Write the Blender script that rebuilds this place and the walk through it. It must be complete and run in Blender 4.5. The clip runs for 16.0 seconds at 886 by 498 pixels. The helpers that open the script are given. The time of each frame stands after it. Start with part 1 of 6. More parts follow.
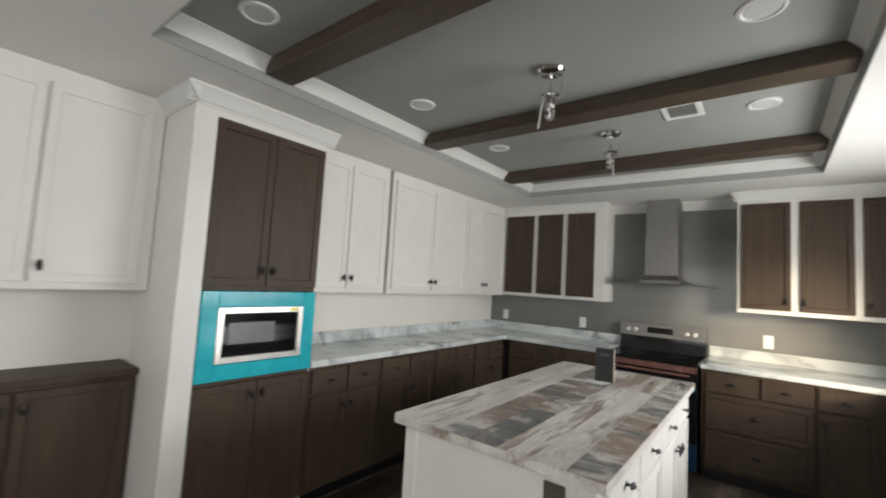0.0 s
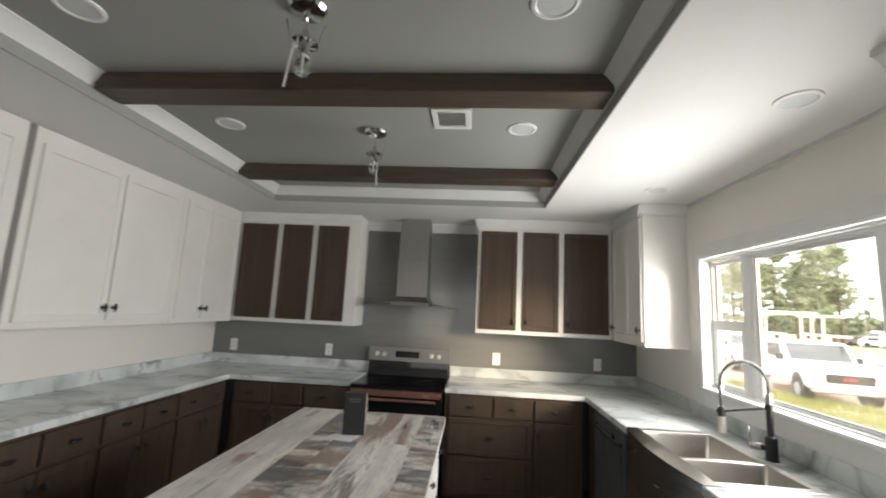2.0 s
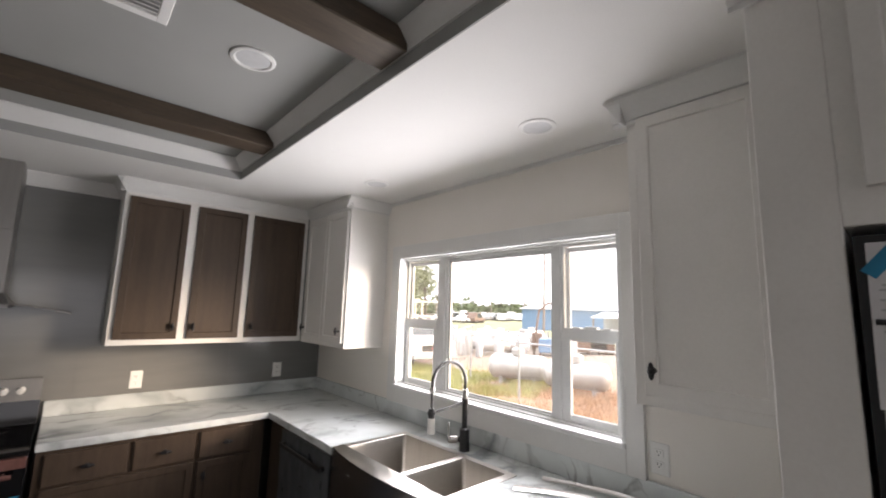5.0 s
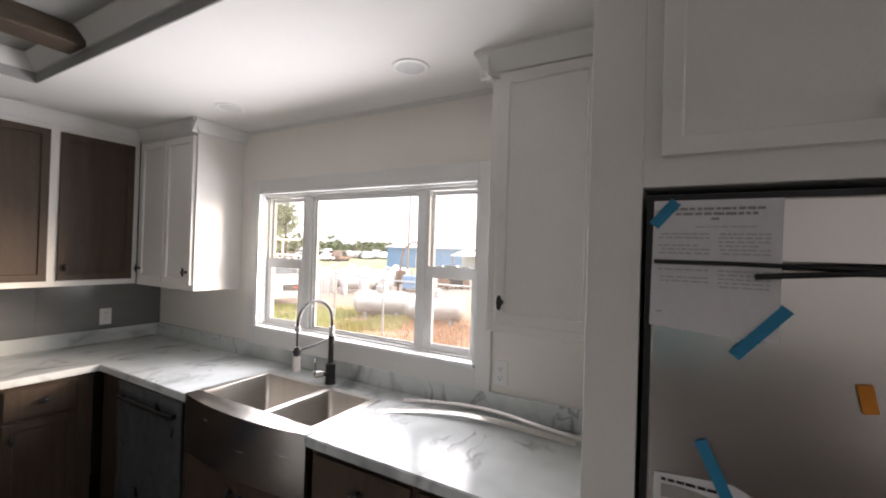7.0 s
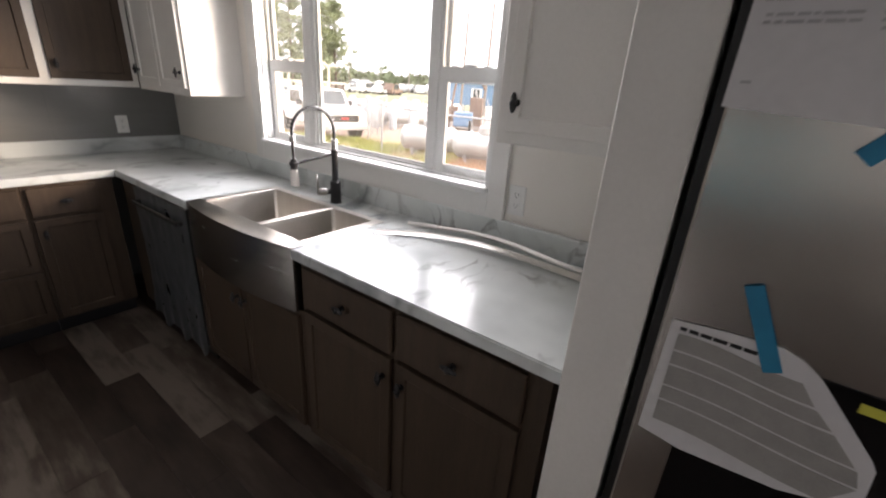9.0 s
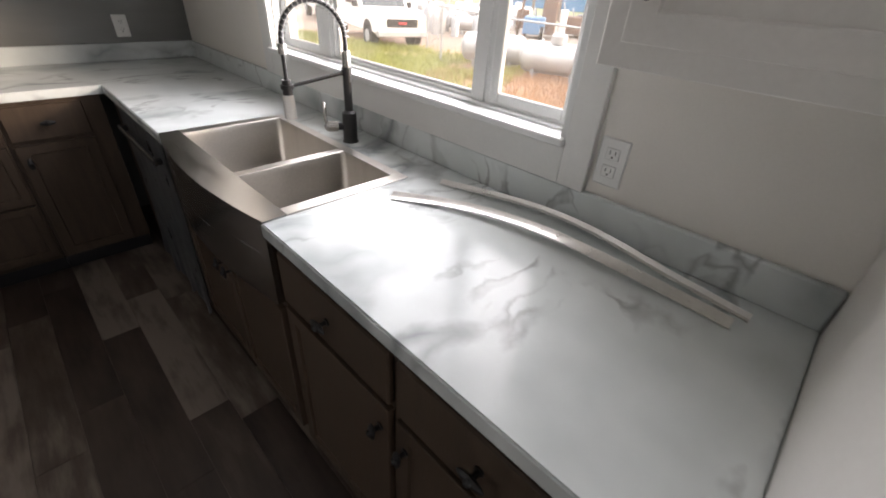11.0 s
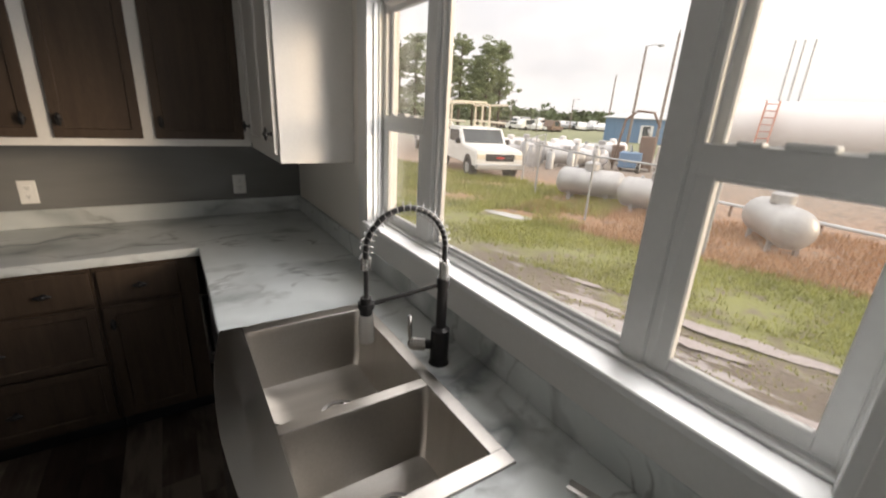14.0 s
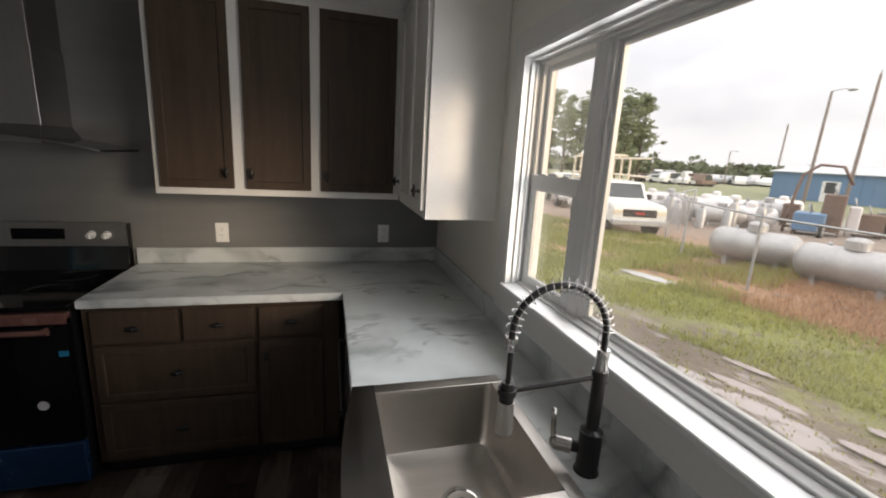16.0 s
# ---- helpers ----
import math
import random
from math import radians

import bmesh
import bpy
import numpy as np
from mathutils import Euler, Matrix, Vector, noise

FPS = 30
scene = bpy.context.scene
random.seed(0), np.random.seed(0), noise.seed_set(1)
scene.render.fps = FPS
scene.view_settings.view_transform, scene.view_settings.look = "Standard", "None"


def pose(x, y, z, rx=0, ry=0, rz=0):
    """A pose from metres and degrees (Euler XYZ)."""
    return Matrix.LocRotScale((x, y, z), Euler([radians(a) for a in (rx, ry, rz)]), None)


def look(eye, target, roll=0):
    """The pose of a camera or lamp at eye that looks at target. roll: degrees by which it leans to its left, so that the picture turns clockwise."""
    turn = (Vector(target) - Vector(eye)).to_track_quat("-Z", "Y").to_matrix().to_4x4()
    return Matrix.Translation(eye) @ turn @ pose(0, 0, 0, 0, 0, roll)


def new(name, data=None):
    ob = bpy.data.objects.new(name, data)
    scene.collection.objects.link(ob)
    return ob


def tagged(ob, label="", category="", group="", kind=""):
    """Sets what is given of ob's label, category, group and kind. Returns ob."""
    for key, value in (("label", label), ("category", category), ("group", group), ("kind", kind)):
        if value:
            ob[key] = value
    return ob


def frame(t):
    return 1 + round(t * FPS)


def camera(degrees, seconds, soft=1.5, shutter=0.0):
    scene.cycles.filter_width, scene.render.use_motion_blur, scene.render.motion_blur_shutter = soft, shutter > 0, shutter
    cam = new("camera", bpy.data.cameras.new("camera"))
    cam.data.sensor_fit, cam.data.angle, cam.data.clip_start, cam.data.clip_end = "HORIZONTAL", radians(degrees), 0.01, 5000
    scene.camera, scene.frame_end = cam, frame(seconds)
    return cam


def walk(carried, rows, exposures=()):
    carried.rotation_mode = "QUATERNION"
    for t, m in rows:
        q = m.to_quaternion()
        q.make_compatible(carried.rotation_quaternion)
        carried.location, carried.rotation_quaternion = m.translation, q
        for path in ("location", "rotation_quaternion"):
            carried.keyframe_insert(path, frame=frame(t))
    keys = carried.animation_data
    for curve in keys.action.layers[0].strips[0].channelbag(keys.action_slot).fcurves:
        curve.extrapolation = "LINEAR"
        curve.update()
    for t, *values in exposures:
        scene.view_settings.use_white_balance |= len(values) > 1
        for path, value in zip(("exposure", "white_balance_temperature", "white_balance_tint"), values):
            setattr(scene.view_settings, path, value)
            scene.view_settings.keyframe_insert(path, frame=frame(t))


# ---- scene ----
cam = camera(93.5, 16.0, soft=1.9, shutter=0.4)
PATH = [
    (0, (0.038, 0.322, 1.494), (-1.193, 1.891, 1.644), 3.3),
    (0.5, (-0.059, 0.441, 1.516), (-1.027, 2.176, 1.742), 3.2),
    (1, (-0.182, 0.541, 1.546), (-0.904, 2.388, 1.806), 3.1),
    (1.5, (-0.198, 0.742, 1.537), (-0.647, 2.671, 1.816), 3.1),
    (2, (-0.2, 0.915, 1.563), (-0.357, 2.888, 1.849), 2.8),
    (2.5, (-0.312, 1.008, 1.565), (-0.19, 2.982, 1.863), 2.5),
    (3, (-0.324, 1.129, 1.566), (0.072, 3.066, 1.872), 2.6),
    (3.5, (-0.251, 1.298, 1.579), (0.431, 3.151, 1.892), 2.3),
    (6, (-0.462, 1.527, 1.67), (1.126, 2.729, 1.851), 1.5),
    (6.5, (-0.452, 1.509, 1.669), (1.232, 2.582, 1.766), 1.5),
    (7, (-0.422, 1.501, 1.654), (1.315, 2.492, 1.666), 1.8),
    (7.5, (-0.387, 1.496, 1.616), (1.36, 2.464, 1.514), 2.1),
    (8, (-0.314, 1.492, 1.568), (1.406, 2.476, 1.297), 2.6),
    (8.5, (-0.176, 1.458, 1.522), (1.461, 2.507, 1.056), 3.3),
    (9, (-0.072, 1.499, 1.506), (1.437, 2.588, 0.775), 3.9),
    (11.5, (0.43, 1.935, 1.449), (1.636, 3.103, 0.364), 4.4),
    (12, (0.41, 2.069, 1.473), (1.607, 3.27, 0.412), 4.5),
    (12.5, (0.43, 2.187, 1.469), (1.623, 3.454, 0.483), 4.4),
    (13, (0.552, 2.235, 1.478), (1.722, 3.6, 0.603), 4.0),
    (13.5, (0.644, 2.242, 1.505), (1.763, 3.727, 0.768), 3.4),
    (14, (0.671, 2.264, 1.601), (1.709, 3.856, 0.976), 3.2),
    (14.5, (0.638, 2.26, 1.704), (1.572, 3.945, 1.166), 3.8),
    (15, (0.589, 2.315, 1.737), (1.397, 4.077, 1.242), 3.7),
    (15.5, (0.571, 2.396, 1.703), (1.247, 4.215, 1.222), 3.5),
    (16, (0.662, 2.401, 1.623), (1.18, 4.283, 1.191), 3.2),
]
# seconds, stops, kelvin, tint
EXPOSURES = [(0.0, 1.68, 6750, 10), (2.0, 1.55, 6750, 11), (3.5, 1.30, 6700, 15), (6.0, 1.27, 6650, 20), (9.0, 1.30, 6650, 20), (11.5, 1.10, 6650, 18), (12.5, 0.72, 6950, 18), (13.5, 0.30, 7000, 17),
             (14.5, 0.06, 6750, 15), (16.0, 0.08, 6650, 15)]
walk(cam, [(t, look(eye, target, roll)) for t, eye, target, roll in PATH], EXPOSURES)

# ---- world, sun and large lights ----
SUN_EL, SUN_AZ = 10.0, -54.0
world = bpy.data.worlds.new("overcast")
scene.world = world
world.use_nodes = True
wn, wl = world.node_tree.nodes, world.node_tree.links
wbg = wn["Background"]
sky = wn.new("ShaderNodeTexSky")
sky.sky_type, sky.sun_disc = "NISHITA", False
sky.sun_elevation, sky.sun_rotation = radians(SUN_EL), radians(90 - SUN_AZ)
sky.dust_density = 4.0
wco = wn.new("ShaderNodeTexCoord")
wmap = wn.new("ShaderNodeMapping")
wmap.inputs["Scale"].default_value = (1.0, 1.0, 3.2)
wnoise = wn.new("ShaderNodeTexNoise")
wnoise.inputs["Scale"].default_value, wnoise.inputs["Detail"].default_value = 2.2, 5.0
wramp = wn.new("ShaderNodeValToRGB")
wramp.color_ramp.elements[0].position, wramp.color_ramp.elements[0].color = 0.3, (6.6, 6.8, 7.1, 1)
wramp.color_ramp.elements[1].position, wramp.color_ramp.elements[1].color = 0.72, (10.2, 10.1, 9.9, 1)
wmix = wn.new("ShaderNodeMix")
wmix.data_type = "RGBA"
wmix.inputs[0].default_value = 0.93
wl.new(wco.outputs["Generated"], wmap.inputs["Vector"])
wl.new(wmap.outputs[0], wnoise.inputs["Vector"])
wl.new(wnoise.outputs[0], wramp.inputs[0])
wl.new(sky.outputs[0], wmix.inputs[6])
# an overcast sky is brighter towards the zenith
wsep = wn.new("ShaderNodeSeparateXYZ")
wlift = wn.new("ShaderNodeMapRange")
wlift.inputs[1].default_value, wlift.inputs[2].default_value, wlift.inputs[3].default_value, wlift.inputs[4].default_value = 0.10, 1.0, 1.05, 2.6
wscale = wn.new("ShaderNodeVectorMath")
wscale.operation = "SCALE"
wl.new(wco.outputs["Generated"], wsep.inputs[0])
wl.new(wsep.outputs[2], wlift.inputs[0])
wl.new(wramp.outputs[0], wscale.inputs[0])
wl.new(wlift.outputs[0], wscale.inputs["Scale"])
wl.new(wscale.outputs[0], wmix.inputs[7])
wl.new(wmix.outputs[2], wbg.inputs["Color"])
wbg.inputs["Strength"].default_value = 0.12

sun = new("sun", bpy.data.lights.new("sun", "SUN"))
sun.data.energy, sun.data.angle, sun.data.color = 2.4, radians(18), (1.0, 0.82, 0.58)
sun.matrix_world = look((20 * math.cos(radians(SUN_AZ)), 20 * math.sin(radians(SUN_AZ)), 20 * math.tan(radians(SUN_EL))), (0, 0, 0))


def area_lamp(name, eye, target, w, h, watts, colour=(0.95, 0.98, 1.0)):
    ob = new(name, bpy.data.lights.new(name, "AREA"))
    ob.data.shape, ob.data.size, ob.data.size_y, ob.data.energy, ob.data.color = "RECTANGLE", w, h, watts, colour
    ob.matrix_world = look(eye, target)
    return ob


# fill lamps added behind the walker, out of view, to brighten the room
area_lamp("fill_light_south", (-0.8, -3.15, 1.45), (-0.8, 0, 1.35), 2.3, 1.4, 6.0)
area_lamp("fill_light_east", (1.335, -0.78, 1.5), (0, -0.78, 1.46), 1.6, 1.1, 17)
# extra sky light added in the three lights of the kitchen window
for wy0, wy1 in ((2.345, 2.635), (2.71, 3.475), (3.55, 3.873)):
    area_lamp("window_light_kitchen", (1.396, (wy0 + wy1) / 2, 1.565), (0, (wy0 + wy1) / 2, 1.555), wy1 - wy0, 0.80, 9.0 * (wy1 - wy0)).data.spread = radians(147)


# ---- materials ----
def material(name, a, b=None, rough=0.5, metal=0.0, scale=6.0, stretch=(1, 1, 1), fine=60.0, bump=0.05, spread=(0.35, 0.65),
             wear=0.0, rough_var=0.08, coat=0.0, rand=0.0, aniso=0.0, spec=0.5):
    """Two-scale noise between colours a and b, fine relief, and uneven gloss, in metres."""
    m = bpy.data.materials.new(name)
    m.use_nodes = True
    n, l = m.node_tree.nodes, m.node_tree.links
    p = n["Principled BSDF"]
    b = b or tuple(min(1, c * 0.86) for c in a)
    co = n.new("ShaderNodeTexCoord")
    mp = n.new("ShaderNodeMapping")
    mp.inputs["Scale"].default_value = stretch
    l.new(co.outputs["Object"], mp.inputs["Vector"])
    n1 = n.new("ShaderNodeTexNoise")
    n1.inputs["Scale"].default_value, n1.inputs["Detail"].default_value, n1.inputs["Roughness"].default_value = scale, 4, 0.55
    n2 = n.new("ShaderNodeTexNoise")
    n2.inputs["Scale"].default_value, n2.inputs["Detail"].default_value = fine, 3
    l.new(mp.outputs[0], n1.inputs["Vector"])
    l.new(mp.outputs[0], n2.inputs["Vector"])
    mx = n.new("ShaderNodeMath")
    mx.operation = "MULTIPLY_ADD"
    mx.inputs[1].default_value = 0.35
    l.new(n2.outputs[0], mx.inputs[0])
    sc = n.new("ShaderNodeMath")
    sc.operation = "MULTIPLY"
    sc.inputs[1].default_value = 0.65
    l.new(n1.outputs[0], sc.inputs[0])
    l.new(sc.outputs[0], mx.inputs[2])
    rp = n.new("ShaderNodeValToRGB")
    rp.color_ramp.elements[0].position, rp.color_ramp.elements[0].color = spread[0], (*b, 1)
    rp.color_ramp.elements[1].position, rp.color_ramp.elements[1].color = spread[1], (*a, 1)
    l.new(mx.outputs[0], rp.inputs[0])
    out = rp.outputs[0]
    if rand:
        oi = n.new("ShaderNodeObjectInfo")
        mr = n.new("ShaderNodeMapRange")
        mr.inputs[3].default_value, mr.inputs[4].default_value = 1 - rand, 1 + rand
        l.new(oi.outputs["Random"], mr.inputs[0])
        mul = n.new("ShaderNodeVectorMath")
        mul.operation = "SCALE"
        l.new(out, mul.inputs[0])
        l.new(mr.outputs[0], mul.inputs["Scale"])
        out = mul.outputs[0]
    l.new(out, p.inputs["Base Color"])
    rr = n.new("ShaderNodeMapRange")
    rr.inputs[3].default_value, rr.inputs[4].default_value = max(0.02, rough - rough_var), min(1, rough + rough_var)
    l.new(n1.outputs[0], rr.inputs[0])
    l.new(rr.outputs[0], p.inputs["Roughness"])
    p.inputs["Metallic"].default_value = metal
    p.inputs["Coat Weight"].default_value = coat
    p.inputs["Specular IOR Level"].default_value = spec
    p.inputs["Anisotropic"].default_value = aniso
    if bump:
        bp = n.new("ShaderNodeBump")
        bp.inputs["Strength"].default_value, bp.inputs["Distance"].default_value = bump, 0.01
        l.new(mx.outputs[0], bp.inputs["Height"])
        l.new(bp.outputs[0], p.inputs["Normal"])
    return m


def marble():
    """Laminate printed as white marble: soft clouds and thin branching grey veins."""
    m = material("marble_laminate", (0.75, 0.785, 0.78), (0.63, 0.67, 0.665), rough=0.17, scale=2.2, fine=9, bump=0.0, rough_var=0.03, spec=0.2)
    n, l = m.node_tree.nodes, m.node_tree.links
    p = n["Principled BSDF"]
    co = n.new("ShaderNodeTexCoord")
    warp = n.new("ShaderNodeTexNoise")
    warp.inputs["Scale"].default_value, warp.inputs["Detail"].default_value = 2.6, 6
    l.new(co.outputs["Object"], warp.inputs["Vector"])
    add = n.new("ShaderNodeVectorMath")
    add.operation = "MULTIPLY_ADD"
    add.inputs[1].default_value = (0.42, 0.42, 0.42)
    l.new(warp.outputs["Color"], add.inputs[0])
    l.new(co.outputs["Object"], add.inputs[2])
    run = n.new("ShaderNodeMapping")
    run.inputs["Rotation"].default_value = (0.3, 0.2, radians(38))
    run.inputs["Scale"].default_value = (0.42, 1.35, 1.0)
    l.new(add.outputs[0], run.inputs["Vector"])
    base = p.inputs["Base Color"].links[0].from_socket
    for scale, width, dark in ((1.1, 0.13, (0.33, 0.36, 0.36)), (1.5, 0.040, (0.20, 0.22, 0.225)), (3.2, 0.026, (0.34, 0.355, 0.355))):
        v = n.new("ShaderNodeTexNoise")
        v.inputs["Scale"].default_value, v.inputs["Detail"].default_value = scale, 3
        l.new(run.outputs[0], v.inputs["Vector"])
        d = n.new("ShaderNodeMath")
        d.operation = "SUBTRACT"
        d.inputs[1].default_value = 0.5
        l.new(v.outputs[0], d.inputs[0])
        a = n.new("ShaderNodeMath")
        a.operation = "ABSOLUTE"
        l.new(d.outputs[0], a.inputs[0])
        r = n.new("ShaderNodeMapRange")
        r.inputs[1].default_value, r.inputs[2].default_value, r.inputs[3].default_value, r.inputs[4].default_value = 0.0, width, 1.0, 0.0
        l.new(a.outputs[0], r.inputs[0])
        k = n.new("ShaderNodeTexNoise")
        k.inputs["Scale"].default_value = 1.7 * scale
        l.new(co.outputs["Object"], k.inputs["Vector"])
        kr = n.new("ShaderNodeMapRange")
        kr.inputs[1].default_value, kr.inputs[2].default_value, kr.inputs[4].default_value = 0.43, 0.60, 0.88
        l.new(k.outputs[0], kr.inputs[0])
        f = n.new("ShaderNodeMath")
        f.operation = "MULTIPLY"
        l.new(r.outputs[0], f.inputs[0])
        l.new(kr.outputs[0], f.inputs[1])
        x = n.new("ShaderNodeMix")
        x.data_type = "RGBA"
        l.new(f.outputs[0], x.inputs[0])
        l.new(base, x.inputs[6])
        x.inputs[7].default_value = (*dark, 1)
        base = x.outputs[2]
    l.new(base, p.inputs["Base Color"])
    return m


def board_material(name, stops, rough=0.4, bump=0.1, stretch=(14, 1.2, 14), patches=3.0, shift=0.55, contrast=0.0, across=3.0, grainy=0.30):
    """Printed boards: each board takes its own tone from stops, with long grain and worn patches."""
    m = bpy.data.materials.new(name)
    m.use_nodes = True
    n, l = m.node_tree.nodes, m.node_tree.links
    p = n["Principled BSDF"]
    co, oi = n.new("ShaderNodeTexCoord"), n.new("ShaderNodeObjectInfo")
    off = n.new("ShaderNodeVectorMath")
    off.operation = "SCALE"
    off.inputs["Scale"].default_value = 37.0
    comb = n.new("ShaderNodeCombineXYZ")
    l.new(oi.outputs["Random"], comb.inputs[0])
    l.new(oi.outputs["Random"], comb.inputs[1])
    l.new(comb.outputs[0], off.inputs[0])
    add = n.new("ShaderNodeVectorMath")
    l.new(co.outputs["Object"], add.inputs[0])
    l.new(off.outputs[0], add.inputs[1])
    mp = n.new("ShaderNodeMapping")
    mp.inputs["Scale"].default_value = stretch
    l.new(add.outputs[0], mp.inputs["Vector"])
    grain = n.new("ShaderNodeTexNoise")
    grain.inputs["Scale"].default_value, grain.inputs["Detail"].default_value, grain.inputs["Roughness"].default_value = 3.0, 6, 0.65
    l.new(mp.outputs[0], grain.inputs["Vector"])
    mp2 = n.new("ShaderNodeMapping")
    mp2.inputs["Scale"].default_value = (across, 1, across)
    l.new(add.outputs[0], mp2.inputs["Vector"])
    patch = n.new("ShaderNodeTexNoise")
    patch.inputs["Scale"].default_value, patch.inputs["Detail"].default_value = patches, 4
    l.new(mp2.outputs[0], patch.inputs["Vector"])
    f = n.new("ShaderNodeMath")
    f.operation = "MULTIPLY_ADD"
    f.inputs[1].default_value = 0.55
    l.new(patch.outputs[0], f.inputs[0])
    g = n.new("ShaderNodeMath")
    g.operation = "MULTIPLY_ADD"
    g.inputs[1].default_value = grainy
    l.new(grain.outputs[0], g.inputs[0])
    sh = n.new("ShaderNodeMath")
    sh.operation = "MULTIPLY_ADD"
    sh.inputs[1].default_value, sh.inputs[2].default_value = shift, -0.35 * shift
    f.inputs[1].default_value = 0.55 + contrast
    l.new(oi.outputs["Random"], sh.inputs[0])
    l.new(sh.outputs[0], g.inputs[2])
    l.new(g.outputs[0], f.inputs[2])
    rp = n.new("ShaderNodeValToRGB")
    e = rp.color_ramp.elements
    e[0].position, e[0].color = stops[0][0], (*stops[0][1], 1)
    e[1].position, e[1].color = stops[-1][0], (*stops[-1][1], 1)
    for pos, c in stops[1:-1]:
        k = e.new(pos)
        k.color = (*c, 1)
    l.new(f.outputs[0], rp.inputs[0])
    l.new(rp.outputs[0], p.inputs["Base Color"])
    p.inputs["Roughness"].default_value = rough
    bp = n.new("ShaderNodeBump")
    bp.inputs["Strength"].default_value, bp.inputs["Distance"].default_value = bump, 0.004
    l.new(grain.outputs[0], bp.inputs["Height"])
    l.new(bp.outputs[0], p.inputs["Normal"])
    return m


def painted_boards(name, brown, slate, across, along):
    """Old white-painted planks: worn brown and slate patches with ragged edges over pale paint."""
    m = material(name, (0.76, 0.73, 0.68), (0.50, 0.48, 0.45), rough=0.30, scale=4, fine=26, stretch=(3, 0.5, 3), bump=0.05, spread=(0.38, 0.62), rand=0.10)
    n, l = m.node_tree.nodes, m.node_tree.links
    p = n["Principled BSDF"]
    co, oi, off = n.new("ShaderNodeTexCoord"), n.new("ShaderNodeObjectInfo"), n.new("ShaderNodeVectorMath")
    comb = n.new("ShaderNodeCombineXYZ")
    for k in range(3):
        l.new(oi.outputs["Random"], comb.inputs[k])
    off.operation = "MULTIPLY_ADD"
    off.inputs[1].default_value = (41, 23, 17)
    l.new(comb.outputs[0], off.inputs[0])
    l.new(co.outputs["Object"], off.inputs[2])
    base = p.inputs["Base Color"].links[0].from_socket
    for k, (thr, c0, c1) in enumerate(((brown, (0.15, 0.095, 0.07), (0.33, 0.24, 0.185)), (slate, (0.045, 0.054, 0.062), (0.17, 0.18, 0.185)))):
        mp, big, ramp, tone, x = n.new("ShaderNodeMapping"), n.new("ShaderNodeTexNoise"), n.new("ShaderNodeMapRange"), n.new("ShaderNodeMix"), n.new("ShaderNodeMix")
        mp.inputs["Location"].default_value = (7.3 * k, 3.1 * k, 1.7 * k)
        mp.inputs["Scale"].default_value = (across, along, across)
        l.new(off.outputs[0], mp.inputs["Vector"])
        l.new(mp.outputs[0], big.inputs["Vector"])
        big.inputs["Scale"].default_value, big.inputs["Detail"].default_value, big.inputs["Roughness"].default_value = 1.0, 7, 0.62
        big.inputs["Distortion"].default_value = 0.4
        ramp.inputs[1].default_value, ramp.inputs[2].default_value, ramp.inputs[4].default_value = thr, thr + 0.09, 0.85
        l.new(big.outputs[0], ramp.inputs[0])
        fine = n.new("ShaderNodeTexNoise")
        fine.inputs["Scale"].default_value, fine.inputs["Detail"].default_value = 24, 4
        l.new(mp.outputs[0], fine.inputs["Vector"])
        tone.data_type = x.data_type = "RGBA"
        tone.inputs[6].default_value, tone.inputs[7].default_value = (*c0, 1), (*c1, 1)
        l.new(fine.outputs[0], tone.inputs[0])
        l.new(ramp.outputs[0], x.inputs[0])
        l.new(base, x.inputs[6])
        l.new(tone.outputs[2], x.inputs[7])
        base = x.outputs[2]
    l.new(base, p.inputs["Base Color"])
    return m


def glass(name, tint=(1, 1, 1), rough=0.0):
    m = bpy.data.materials.new(name)
    m.use_nodes = True
    p = m.node_tree.nodes["Principled BSDF"]
    p.inputs["Base Color"].default_value = (*tint, 1)
    p.inputs["Transmission Weight"].default_value, p.inputs["Roughness"].default_value, p.inputs["IOR"].default_value = 1.0, rough, 1.45
    return m


